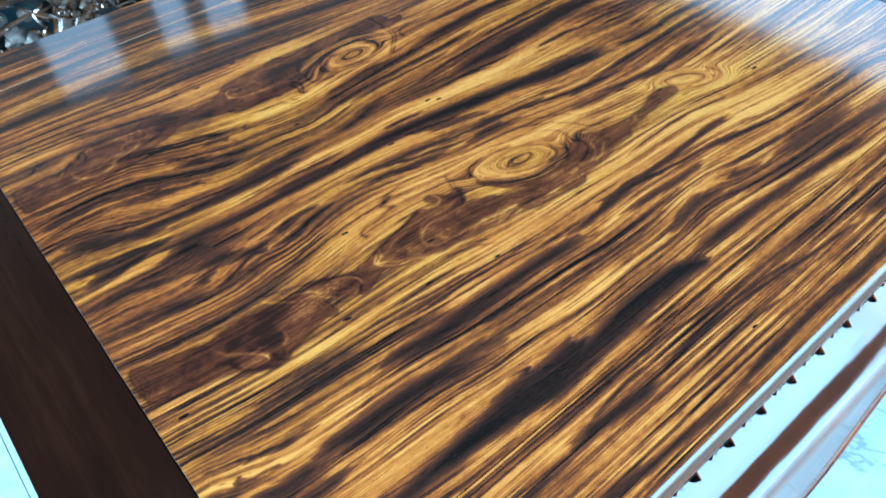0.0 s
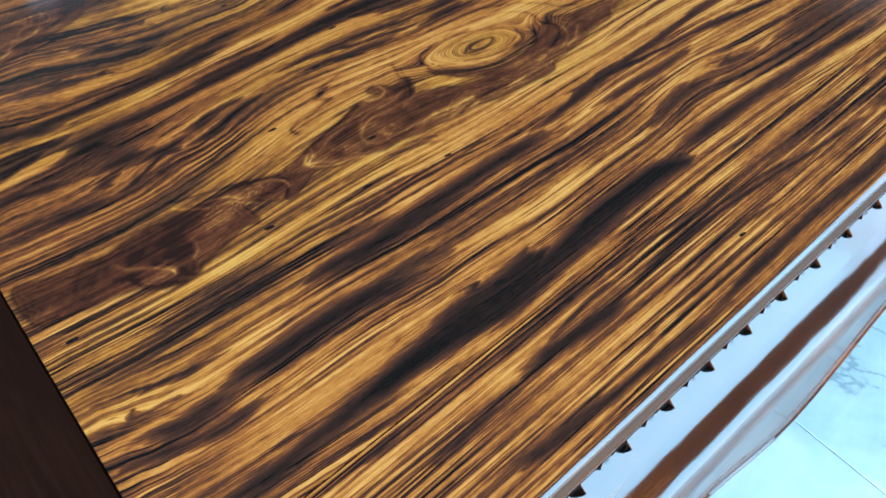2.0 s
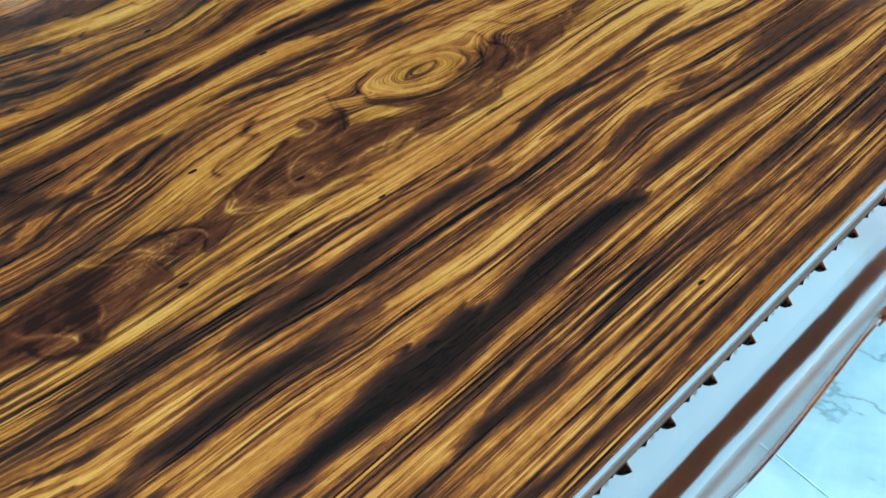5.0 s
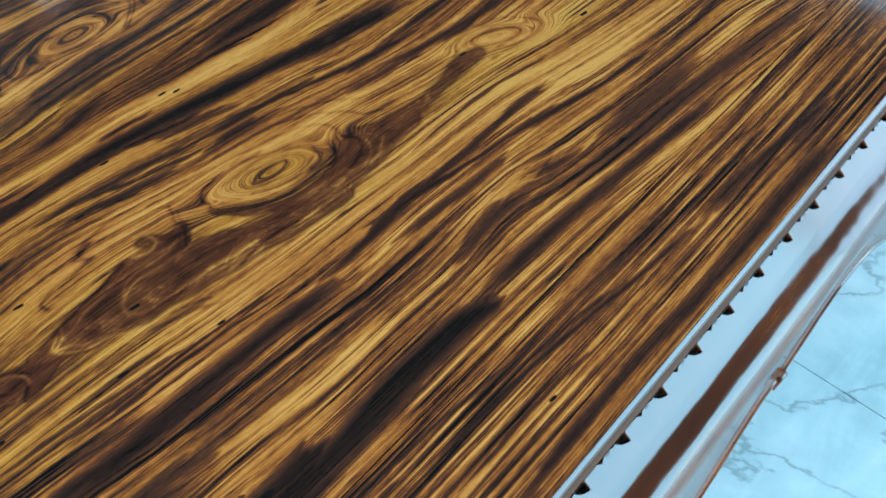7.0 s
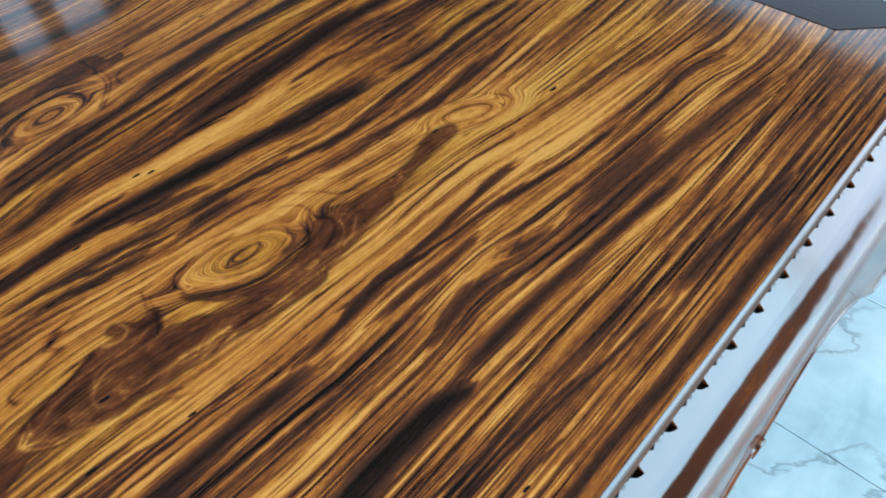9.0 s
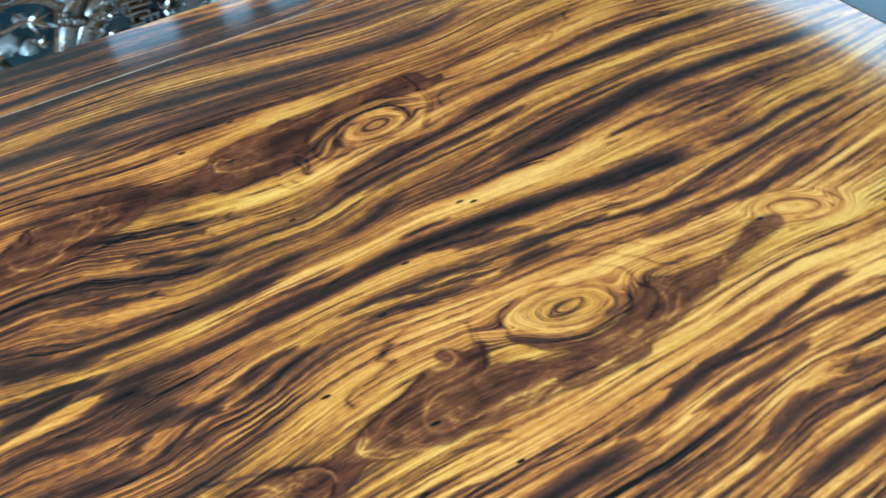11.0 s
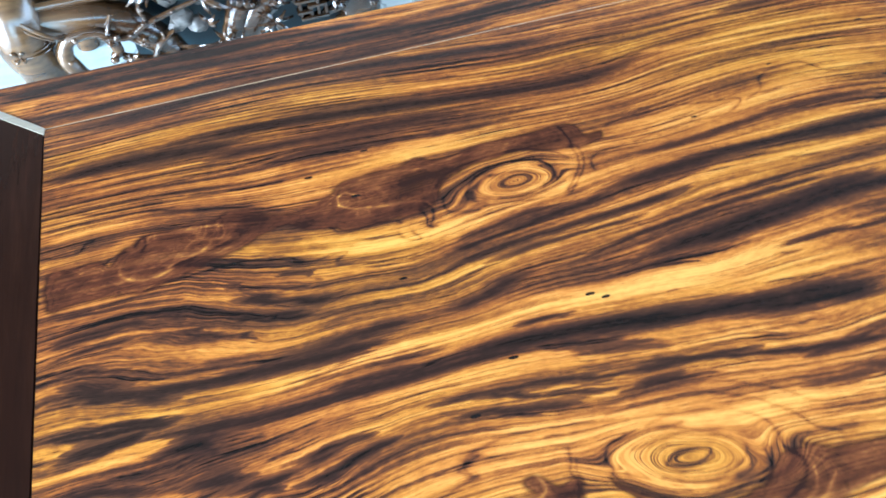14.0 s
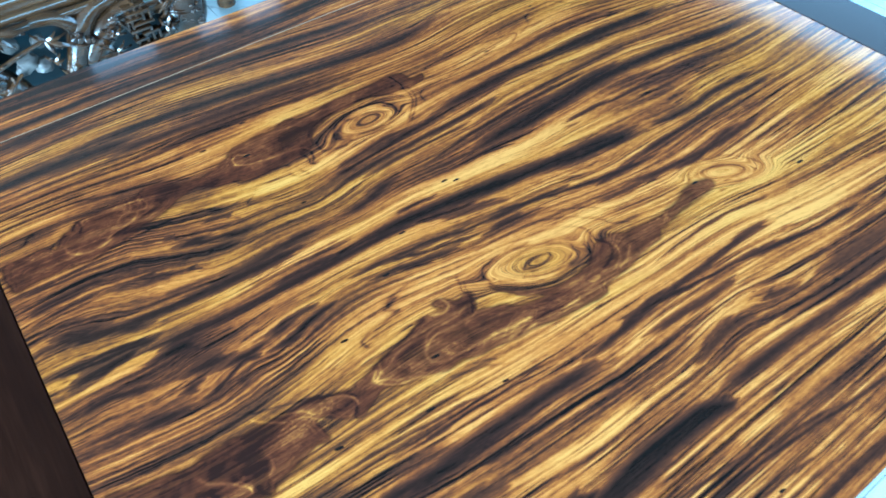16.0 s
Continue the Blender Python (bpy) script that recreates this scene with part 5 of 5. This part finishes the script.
def low_edge(x):
    """The height of the apron's scalloped lower edge."""
    d = abs(x - (X0 + X1) / 2)
    z = float(np.interp(d, (0, 0.05, 0.1, 0.15, 0.2, 0.235, 0.25, 0.265, 0.3, 0.35, 0.4, 0.46, 0.52, 0.6, 0.7, 0.9),
                        (0.150, 0.156, 0.174, 0.196, 0.214, 0.214, 0.200, 0.216, 0.222, 0.236, 0.243, 0.236, 0.215, 0.17, 0.09, 0.05)))
    return z


def table():
    t = thing("low_table", ((X0 + X1) / 2, (Y0 + Y1) / 2, 0),
              "low lacquered rosewood table with gold and black figured top", "table")
    g = 0.00012
    board("panel", PANEL, lambda y: g, lambda y: L - g, 0.0009, W - 0.0009, WOOD, t, "gold and black figured panel with two eye knots")
    cut = lambda y: (y - W) * (0 - X0) / (Y1 - W)
    board("back_rail", BACK, lambda y: -cut(y) + 0.0005, lambda y: L + cut(y) * (X1 - L) / -X0, W + 0.0006, Y1 - 0.004, BROAD, t, "straight-striped brown rail", 0.003)
    board("front_rail", FRONT, lambda y: y * X0 / Y0 + 0.0005, lambda y: L + y * (X1 - L) / Y0 - 0.0005, Y0 + 0.0005, -0.0009, RAIL, t, "finely striped reddish rail", 0.0022)
    part("end_rail", mitred([(X0, Y0), (-g, 0), (-g, W), (X0, Y1)], TOP - 0.035, TOP + 0.0005, 0.002), EBONY, t, "dark-stained end rail")
    part("end_rail", mitred([(X1, Y1), (L + g, W), (L + g, 0), (X1, Y0)], TOP - 0.035, TOP + 0.0005, 0.002), EBONY, t, "dark-stained end rail")
    part("joint_strip", mitred([(-g, W - 0.0003), (L, W - 0.0003), (L, W + 0.0003), (-g, W + 0.0003)], TOP - 0.02, TOP + 0.0005, 0), INLAY, t, "thin pale joint line")
    part("mitre_strip", mitred([(-0.001, W - 0.013), (0.001, W), (X0 + 0.005, Y1 - 0.003), (X0 + 0.001, Y1 - 0.017)], TOP - 0.02, TOP + 0.0016, 0), PALE, t, "pale mitre joint")
    part("seam_filler", mitred([(0, -0.003), (L, -0.003), (L, 0.003), (0, 0.003)], TOP - 0.031, TOP - 0.002, 0), HOLE, t)
    # rounded outer edges of the back and front rails
    nose = [(Y1 - 0.004, TOP), (Y1 - 0.0015, TOP - 0.0012), (Y1, TOP - 0.005), (Y1, TOP - 0.03), (Y1 - 0.006, TOP - 0.036)]
    part("back_edge", sweep_x(nose, X0, X1, n=4), APRON, t)
    nose = [(Y0 + 0.0005, TOP), (Y0 - 0.0002, TOP - 0.0004), (Y0 - 0.0014, TOP - 0.0013), (Y0 - 0.0028, TOP - 0.0025), (Y0 - 0.0041, TOP - 0.0039), (Y0 - 0.0049, TOP - 0.0052), (Y0 - 0.0053, TOP - 0.0066)]
    part("front_edge", sweep_x(nose, X0, X1, n=4), APRON, t, "glossy rounded front edge")
    fascia = [(Y0 - 0.0052, TOP - 0.0067), (Y0 - 0.0046, TOP - 0.0080), (Y0 - 0.0036, TOP - 0.056), (Y0 + 0.001, TOP - 0.0595), (Y0 + 0.012, TOP - 0.0605)]
    part("fascia", sweep_x(fascia, X0, X1, n=4), EDGE, t, "satin orange-brown strip under the edge")
    bead = [(Y0 + 0.0115, 0.3895), (Y0 + 0.0038, 0.3885), (Y0 + 0.0026, 0.386), (Y0 + 0.0030, 0.382), (Y0 + 0.0115, 0.380)]
    part("front_bead", sweep_x(bead, X0, X1, n=4), APRON, t)
    # pierced waist: a row of carved lappets with a gap at the shoulder of each
    # near-black core: the shade inside the pierced gaps is put into its colour
    part("waist_core", box((X0 + 0.02, Y0 + 0.012, 0.28), (X1 - 0.02, Y0 + 0.03, 0.45)), HOLE, t)
    pitch, h = 0.0667, 0.0205
    outline = [(0, 0), (pitch, 0), (pitch, 0.62 * h), (pitch - 0.005, 0.66 * h), (pitch - 0.011, 0.76 * h), (pitch - 0.0155, 0.90 * h),
               (pitch - 0.017, 0.985 * h), (pitch - 0.021, 0.955 * h), (pitch - 0.025, h), (pitch - 0.030, 0.86 * h), (pitch - 0.035, h), (pitch - 0.041, 0.88 * h), (pitch - 0.046, h), (0, h)]
    bm = bmesh.new()
    rows = []
    for back in (0, 1):
        rows.append([bm.verts.new((x, Y0 + 0.0027 - 0.0237 * (1 - z / h) + 0.003 * back, 0.3605 - 0.004 * back + z)) for x, z in outline])
    bm.faces.new(rows[0])
    bm.faces.new(rows[1][::-1])
    for k in range(len(outline)):
        bm.faces.new((rows[0][k], rows[1][k], rows[1][(k + 1) % len(outline)], rows[0][(k + 1) % len(outline)]))
    bmesh.ops.triangulate(bm, faces=[f for f in bm.faces if len(f.verts) > 4])
    bmesh.ops.recalc_face_normals(bm, faces=bm.faces[:])
    petal = mesh_of("lappet", bm, APRON, False)
    for k in range(-14, 12):
        x = 0.791 + k * pitch
        if X0 + 0.005 < x and x + pitch < X1:
            ob = new("lappet", petal)
            ob.matrix_world = Matrix.Translation((x - pitch, 0, 0))
            ob.parent = t
            ob.matrix_parent_inverse = t.matrix_world.inverted()
    # swelling apron
    crown = [(-0.1198, 0.3565), (-0.1438, 0.3593), (-0.1481, 0.3561), (-0.1524, 0.3527), (-0.1556, 0.3506), (-0.1594, 0.3487), (-0.1636, 0.3471), (-0.1679, 0.3455),
             (-0.1722, 0.3435), (-0.1765, 0.341), (-0.1808, 0.3377), (-0.185, 0.3335), (-0.1893, 0.327), (-0.1925, 0.3175), (-0.1947, 0.3015)]
    skirt = [(-0.199, 0.21), (-0.201, 0.2), (-0.203, 0.195), (-0.205, 0.188), (-0.203, 0.183), (-0.192, 0.183)]
    prof = crown + skirt + [(-0.17, 0.28), (-0.135, 0.335)]

    def shape(x, k, y, z):
        low = low_edge(x)
        if len(crown) <= k < len(crown) + len(skirt):
            return y - (0.21 - low) * 0.16, z - 0.21 + low
        if 2 < k < 12:
            z += 0.00022 * float(drift(np.float64(x), np.float64(y), 0.035, 0.01, 1)) + 0.00012 * float(drift(np.float64(x), np.float64(y), 0.012, 0.006, 4))
        return y, z

    apron = part("apron", sweep_x(prof, X0 + 0.01, X1 - 0.01, shape, 260), APRON, t, "swelling glossy rosewood apron with a scalloped lower edge")
    rim = []
    for i in range(161):
        x = X0 + 0.02 + (X1 - X0 - 0.04) * i / 160
        rim.append((x, -0.2035 - 0.16 * (0.21 - low_edge(x)), low_edge(x) - 0.019))
    part("apron_rim", tube(rim, (0.003,) * len(rim), 8, steps=1), APRON, apron, "rounded rim along the scalloped edge")
    for x in ((X0 + X1) / 2 - 0.25, (X0 + X1) / 2 + 0.25):
        z = low_edge(x) - 0.010
        curl = [(-0.030, 0.012), (-0.014, 0.016), (0.0, 0.011), (0.009, 0.002), (0.004, -0.007), (-0.006, -0.004), (-0.004, 0.004)]
        part("scroll_tip", tube([(x + a, -0.2075, z + b) for a, b in curl], (0.0012, 0.002, 0.0026, 0.0028, 0.0026, 0.002, 0.0012), 8), APRON, apron, "small carved curl on the rim")
    for y0, y1 in ((Y1 - 0.03, Y1 - 0.01),):
        part("rear_apron", box((X0 + 0.05, y0, 0.3), (X1 - 0.05, y1, TOP - 0.031), 0.004), APRON, t)
    for x0, x1 in ((X0 + 0.02, X0 + 0.04), (X1 - 0.04, X1 - 0.02)):
        part("side_apron", box((x0, Y0 + 0.03, 0.3), (x1, Y1 - 0.031, TOP - 0.036), 0.004), APRON, t)
    for x, sx in ((X0 + 0.07, -1), (X1 - 0.07, 1)):
        for y, sy in ((Y0 + 0.06, -1), (Y1 - 0.09, 1)):
            way = [(x, y, 0.455), (x + 0.005 * sx, y + 0.012 * sy, 0.34), (x + 0.012 * sx, y + 0.025 * sy, 0.22), (x, y + 0.012 * sy, 0.10), (x + 0.006 * sx, y + 0.02 * sy, 0.03),
                   (x + 0.006 * sx, y + 0.02 * sy, 0.001)]
            part("leg", tube(way, (0.05, 0.055, 0.05, 0.036, 0.042, 0.044), 14), APRON, t)
    holes = ((0.443, 0.207, 0.4), (0.397, 0.285, 0.3), (0.35, 0.23, 0.5), (0.24, 0.253, 0.4), (0.38, 0.761, 0.2), (0.33, 0.813, 0.1), (1.04, 0.229, 0.2), (0.88, 0.295, 0.3),
             (0.42, 0.428, 0.2), (0.32, 0.372, 0.3), (0.48, 0.478, 0.2), (0.605, 0.517, 0.1), (0.59, 0.526, 0.1), (0.40, 0.616, 0.2), (0.85, 0.748, 0.1), (1.01, 0.813, 0.0),
             (1.20, 0.862, 0.0), (1.15, 0.737, 0.1), (0.41, 0.838, 0.2), (0.59, -0.073, 0.3), (0.03, 0.263, 0.3), (0.37, 0.047, 0.6))
    for x, y, turn in holes:
        bm = bmesh.new()
        bmesh.ops.create_circle(bm, cap_ends=True, segments=10, radius=1)
        k = random.uniform(0.8, 1.3)
        for v in bm.verts:
            v.co = Vector((v.co.x * 0.0055 * k, v.co.y * 0.0019 * k * (1 + 0.3 * noise.noise(v.co * 3)), 0))
        bm.transform(Matrix.Translation((x, y, TOP + 0.0003)) @ Matrix.Rotation(-turn * 0.4, 4, "Z"))
        part("pin_knot", bm, HOLE, t, smooth=False)
    return t


table()


# ---- carved chairs across the table ----
def carved_chair():
    c = thing("carved_chair", (0.225, 1.78, 0), "lacquered brown wooden chair with pierced bamboo and leaf carving", "chair", "carved chairs")
    F = 1.50

    def limb(name, points, radii, seg=10, under=None):
        return part(name, tube([(x, F + d, z) for x, d, z in points], radii, seg), CARVED, under or c)

    part("seat", box((-0.165, F - 0.015, 0.462), (0.615, 2.08, 0.50), 0.012, seg=3), CARVED, c)
    limb("front_rail", [(-0.12, -0.02, 0.436), (0.225, -0.022, 0.437), (0.57, -0.02, 0.436)], (0.009,) * 3)
    limb("upper_rail", [(-0.12, 0.0, 0.452), (0.225, 0, 0.452), (0.57, 0, 0.452)], (0.014,) * 3)
    for s in (1, -1):
        m = (lambda x: x) if s == 1 else (lambda x: 0.45 - x)
        # bowed front leg with a swelling knee
        leg = limb("leg", [(m(-0.092), 0.01, 0.452), (m(-0.095), -0.005, 0.432), (m(-0.096), -0.015, 0.408), (m(-0.098), -0.015, 0.380), (m(-0.098), -0.008, 0.345), (m(-0.094), 0.0, 0.30), (m(-0.100), 0.01, 0.14), (m(-0.125), -0.01, 0.03), (m(-0.128), -0.01, 0.002)],
                   (0.045, 0.050, 0.052, 0.052, 0.050, 0.046, 0.033, 0.034, 0.036), 22)
        limb("back_leg", [(m(-0.11), 0.53, 0.47), (m(-0.11), 0.53, 0.2), (m(-0.12), 0.55, 0.002)], (0.03, 0.026, 0.03))
        for z, r in ((0.367, 0.0022), (0.375, 0.0017)):
            limb("leg_ring", [(m(-0.1385), -0.02, z + 0.003), (m(-0.124), -0.050, z + 0.001), (m(-0.106), -0.0615, z), (m(-0.086), -0.0635, z), (m(-0.064), -0.056, z), (m(-0.046), -0.035, z + 0.002)], (r,) * 6, 8, under=leg)
        for a, b, up in ((-0.012, 0.008, 0.014), (0.012, 0.006, 0.012), (-0.010, -0.004, -0.008), (0.010, -0.002, -0.010)):
            limb("bow_loop", [(m(-0.107), -0.063, 0.372), (m(-0.107 + a * 0.6), -0.069, 0.372 + up * 0.9), (m(-0.107 + a), -0.065, 0.372 + b)], (0.0026, 0.0032, 0.0018), 8, under=leg)
        for dx, r in ((0.0, 0.0046), (-0.012, 0.0036)):
            limb("leg_strap", [(m(-0.104 + dx), -0.036, 0.452), (m(-0.082 + dx), -0.054, 0.432), (m(-0.055 + dx), -0.060, 0.408), (m(-0.028 + dx), -0.054, 0.384)], (r * 0.6, r, r, r * 0.6), 8, under=leg)
        # bamboo stalk under the rail with a slanting cut
        stalk = limb("bamboo_stalk", [(m(-0.10), -0.005, 0.402), (m(-0.04), -0.01, 0.401), (m(0.02), -0.012, 0.397), (m(0.06), -0.012, 0.388)], (0.034, 0.036, 0.036, 0.033), 18)
        limb("stalk_joint", [(m(0.045), -0.05, 0.365), (m(0.055), -0.052, 0.385), (m(0.068), -0.045, 0.41)], (0.003, 0.004, 0.003), 8, under=stalk)
        limb("bamboo_stalk", [(m(0.055), -0.012, 0.388), (m(0.085), -0.014, 0.374), (m(0.115), -0.014, 0.345), (m(0.140), -0.012, 0.312), (m(0.160), -0.01, 0.270)], (0.033, 0.034, 0.032, 0.030, 0.028), 16)
        part("side_apron", box((min(m(-0.12), m(-0.10)), F + 0.06, 0.20), (max(m(-0.12), m(-0.10)), F + 0.50, 0.461), 0.004), CARVED, c)
    # added board: its dark colour stands in for the shaded floor under the seat
    part("shade_panel", box((0.075, F + 0.045, 0.20), (0.535, F + 0.06, 0.461), 0.003), SHADE, c, "added dark teal board standing in for the shade under the seat")
    part("rear_apron", box((-0.08, F + 0.51, 0.12), (0.53, F + 0.53, 0.461), 0.004), CARVED, c)
    # root that loops under the stalk, and the thin branch that grows from it
    limb("root", [(-0.018, -0.035, 0.285), (-0.030, -0.045, 0.312), (-0.037, -0.045, 0.345), (-0.018, -0.045, 0.376), (0.026, -0.045, 0.384), (0.050, -0.045, 0.365), (0.057, -0.045, 0.335), (0.046, -0.045, 0.322)],
         (0.012, 0.017, 0.016, 0.013, 0.012, 0.011, 0.011, 0.008), 12)
    branch = [(0.040, 0.372), (0.066, 0.362), (0.090, 0.361), (0.121, 0.378), (0.160, 0.390), (0.199, 0.401), (0.238, 0.410)]
    bough = limb("branch", [(x, -0.05, z) for x, z in branch], (0.0075, 0.0065, 0.006, 0.006, 0.0052, 0.0048, 0.0036), 10)
    limb("branch", [(0.121, -0.05, 0.378), (0.125, -0.05, 0.392), (0.121, -0.05, 0.408), (0.126, -0.05, 0.432)], (0.005, 0.0042, 0.0042, 0.0035), 8)
    limb("branch", [(0.117, -0.045, 0.300), (0.128, -0.047, 0.322), (0.145, -0.048, 0.338), (0.169, -0.046, 0.354)], (0.006, 0.0065, 0.006, 0.0035), 8)
    limb("branch", [(0.140, -0.045, 0.330), (0.147, -0.05, 0.345), (0.146, -0.05, 0.358)], (0.004, 0.0035, 0.0025), 8)
    limb("branch", [(0.06, -0.04, 0.318), (0.085, -0.04, 0.305), (0.12, -0.04, 0.296), (0.2, -0.04, 0.290), (0.28, -0.04, 0.284)], (0.007, 0.009, 0.009, 0.008, 0.008), 8)
    for x, z, k in ((-0.030, 0.336, 0.008), (-0.006, 0.378, 0.0075), (0.052, 0.356, 0.0075), (0.066, 0.368, 0.0065), (0.092, 0.366, 0.006), (0.122, 0.384, 0.0065), (0.142, 0.388, 0.005), (0.178, 0.397, 0.005),
                    (0.126, 0.412, 0.005), (-0.036, 0.318, 0.008), (0.046, 0.322, 0.009)):
        part("bud", blob((x, F - 0.056, z), (k * 0.9, k * 0.75, k * 0.75), wobble=0.3), CARVED, bough)
    # upright stem with a collar and two arms
    stem = limb("stem", [(0.262, -0.01, 0.27), (0.282, -0.018, 0.318), (0.296, -0.02, 0.350), (0.312, -0.02, 0.385), (0.335, -0.02, 0.412), (0.365, -0.02, 0.430), (0.41, -0.02, 0.438)],
         (0.022, 0.023, 0.024, 0.026, 0.021, 0.018, 0.014), 18)
    limb("stem", [(0.310, -0.02, 0.388), (0.298, -0.02, 0.414), (0.272, -0.02, 0.434), (0.225, -0.02, 0.440)], (0.020, 0.019, 0.016, 0.012), 16)
    limb("collar", [(0.284, -0.042, 0.380), (0.302, -0.050, 0.370), (0.326, -0.042, 0.364)], (0.004,) * 3, 8, under=stem)
    for x, z, k in ((0.292, 0.388, 0.007), (0.303, 0.384, 0.009), (0.316, 0.378, 0.008), (0.326, 0.374, 0.006), (0.300, 0.396, 0.006)):
        part("bud", blob((x, F - 0.048, z), (k, k * 0.8, k * 1.2), wobble=0.3), CARVED, stem)
    # scroll that closes the carving on its far side
    limb("scroll", [(0.500, -0.03, 0.430), (0.512, -0.04, 0.392), (0.514, -0.042, 0.358), (0.498, -0.042, 0.333), (0.470, -0.042, 0.324), (0.430, -0.04, 0.316)], (0.012, 0.0115, 0.011, 0.010, 0.008, 0.006), 12)
    limb("scroll", [(0.488, -0.04, 0.414), (0.498, -0.046, 0.392), (0.492, -0.046, 0.372), (0.478, -0.046, 0.366)], (0.005, 0.006, 0.005, 0.004), 8)
    limb("scroll", [(0.535, -0.01, 0.43), (0.552, -0.02, 0.385), (0.552, -0.025, 0.335), (0.535, -0.025, 0.30), (0.49, -0.02, 0.285)], (0.013, 0.013, 0.013, 0.012, 0.009), 12)
    # long-life fret
    for x0, x1, z in ((0.404, 0.456, 0.417), (0.410, 0.462, 0.402), (0.404, 0.440, 0.388), (0.418, 0.464, 0.374), (0.406, 0.452, 0.361), (0.430, 0.470, 0.348), (0.408, 0.440, 0.337), (0.414, 0.472, 0.322)):
        part("fret_bar", box((x0, F - 0.056, z - 0.0032), (x1, F - 0.034, z + 0.0032), 0.0014), CARVED, c)
    for x, z0, z1 in ((0.416, 0.322, 0.417), (0.430, 0.388, 0.426), (0.444, 0.374, 0.420), (0.452, 0.322, 0.361), (0.437, 0.322, 0.348), (0.460, 0.374, 0.402), (0.467, 0.322, 0.350), (0.406, 0.361, 0.388)):
        part("fret_bar", box((x - 0.0032, F - 0.053, z0), (x + 0.0032, F - 0.036, z1), 0.0014), CARVED, c)
    # leaves
    fans = (((0.150, 0.458), ((0.092, 0.436), (0.103, 0.426), (0.117, 0.416), (0.136, 0.412), (0.158, 0.415), (0.182, 0.420), (0.210, 0.433), (0.219, 0.447))),
            ((0.237, 0.411), ((0.264, 0.374), (0.288, 0.381), (0.280, 0.413), (0.246, 0.372), (0.214, 0.432), (0.262, 0.428))),
            ((0.362, 0.334), ((0.332, 0.356), (0.326, 0.334), (0.328, 0.316), (0.343, 0.306), (0.367, 0.304), (0.390, 0.312), (0.400, 0.330), (0.342, 0.366), (0.386, 0.352))),
            ((0.374, 0.372), ((0.350, 0.388), (0.362, 0.394), (0.390, 0.386), (0.398, 0.366), (0.358, 0.368))),
            ((0.486, 0.350), ((0.512, 0.372), (0.516, 0.352), (0.506, 0.334), (0.486, 0.328), (0.472, 0.372), (0.496, 0.382))),
            ((0.236, 0.360), ((0.222, 0.378), (0.252, 0.376), (0.258, 0.360), (0.248, 0.346))),
            ((0.258, 0.318), ((0.240, 0.336), (0.262, 0.344), (0.276, 0.330), (0.238, 0.312))),
            ((0.205, 0.312), ((0.165, 0.318), (0.242, 0.316), (0.185, 0.304), (0.225, 0.304))),
            ((0.080, 0.318), ((0.062, 0.304), (0.094, 0.330), (0.104, 0.314), (0.068, 0.332))))
    for (rx, rz), tips in fans:
        for k, (x, z) in enumerate(tips):
            d = -0.050 - 0.005 * (k % 3)
            length = math.hypot(x - rx, z - rz)
            part("leaf", leaf((rx, F + d, rz), (x, F + d + 0.006 - 0.009 * (k % 2), z), 0.0032 + 0.052 * length, lift=0.004 + 0.05 * length), CARVED, c, smooth=False)
    # peaches hanging behind the leaves
    for x, z, k in ((0.190, 0.366, 0.020), (0.215, 0.347, 0.017), (0.176, 0.352, 0.014), (0.172, 0.402, 0.017), (0.228, 0.392, 0.015)):
        part("peach", blob((x, F - (0.030 if z < 0.38 else 0.012), z), (k * 1.1, k * 0.8, k), wobble=0.35), MATT, c, "dull grey carved peach")
    for x, z in ((0.545, 0.345), (0.566, 0.332), (0.532, 0.352), (0.326, 0.300), (0.274, 0.308), (0.110, 0.345), (0.380, 0.404)):
        bm = bmesh.new()
        for k in range(5):
            a = k * math.tau / 5
            blob((x + 0.006 * math.cos(a), F - 0.055, z + 0.006 * math.sin(a)), (0.005, 0.004, 0.005), bm)
        blob((x, F - 0.058, z), (0.003, 0.003, 0.003), bm)
        part("blossom", bm, CARVED, c)
    for x0, x1, z in ((0.335, 0.372, 0.352), (0.360, 0.398, 0.378), (0.470, 0.505, 0.345)):
        limb("twig", [(x0, -0.04, z), ((x0 + x1) / 2, -0.046, z + 0.008), (x1, -0.04, z - 0.004)], (0.003, 0.004, 0.002), 8)
    return c


first = carved_chair()
copy_thing(first, pose(0.225 + 0.95, 1.78, 0))
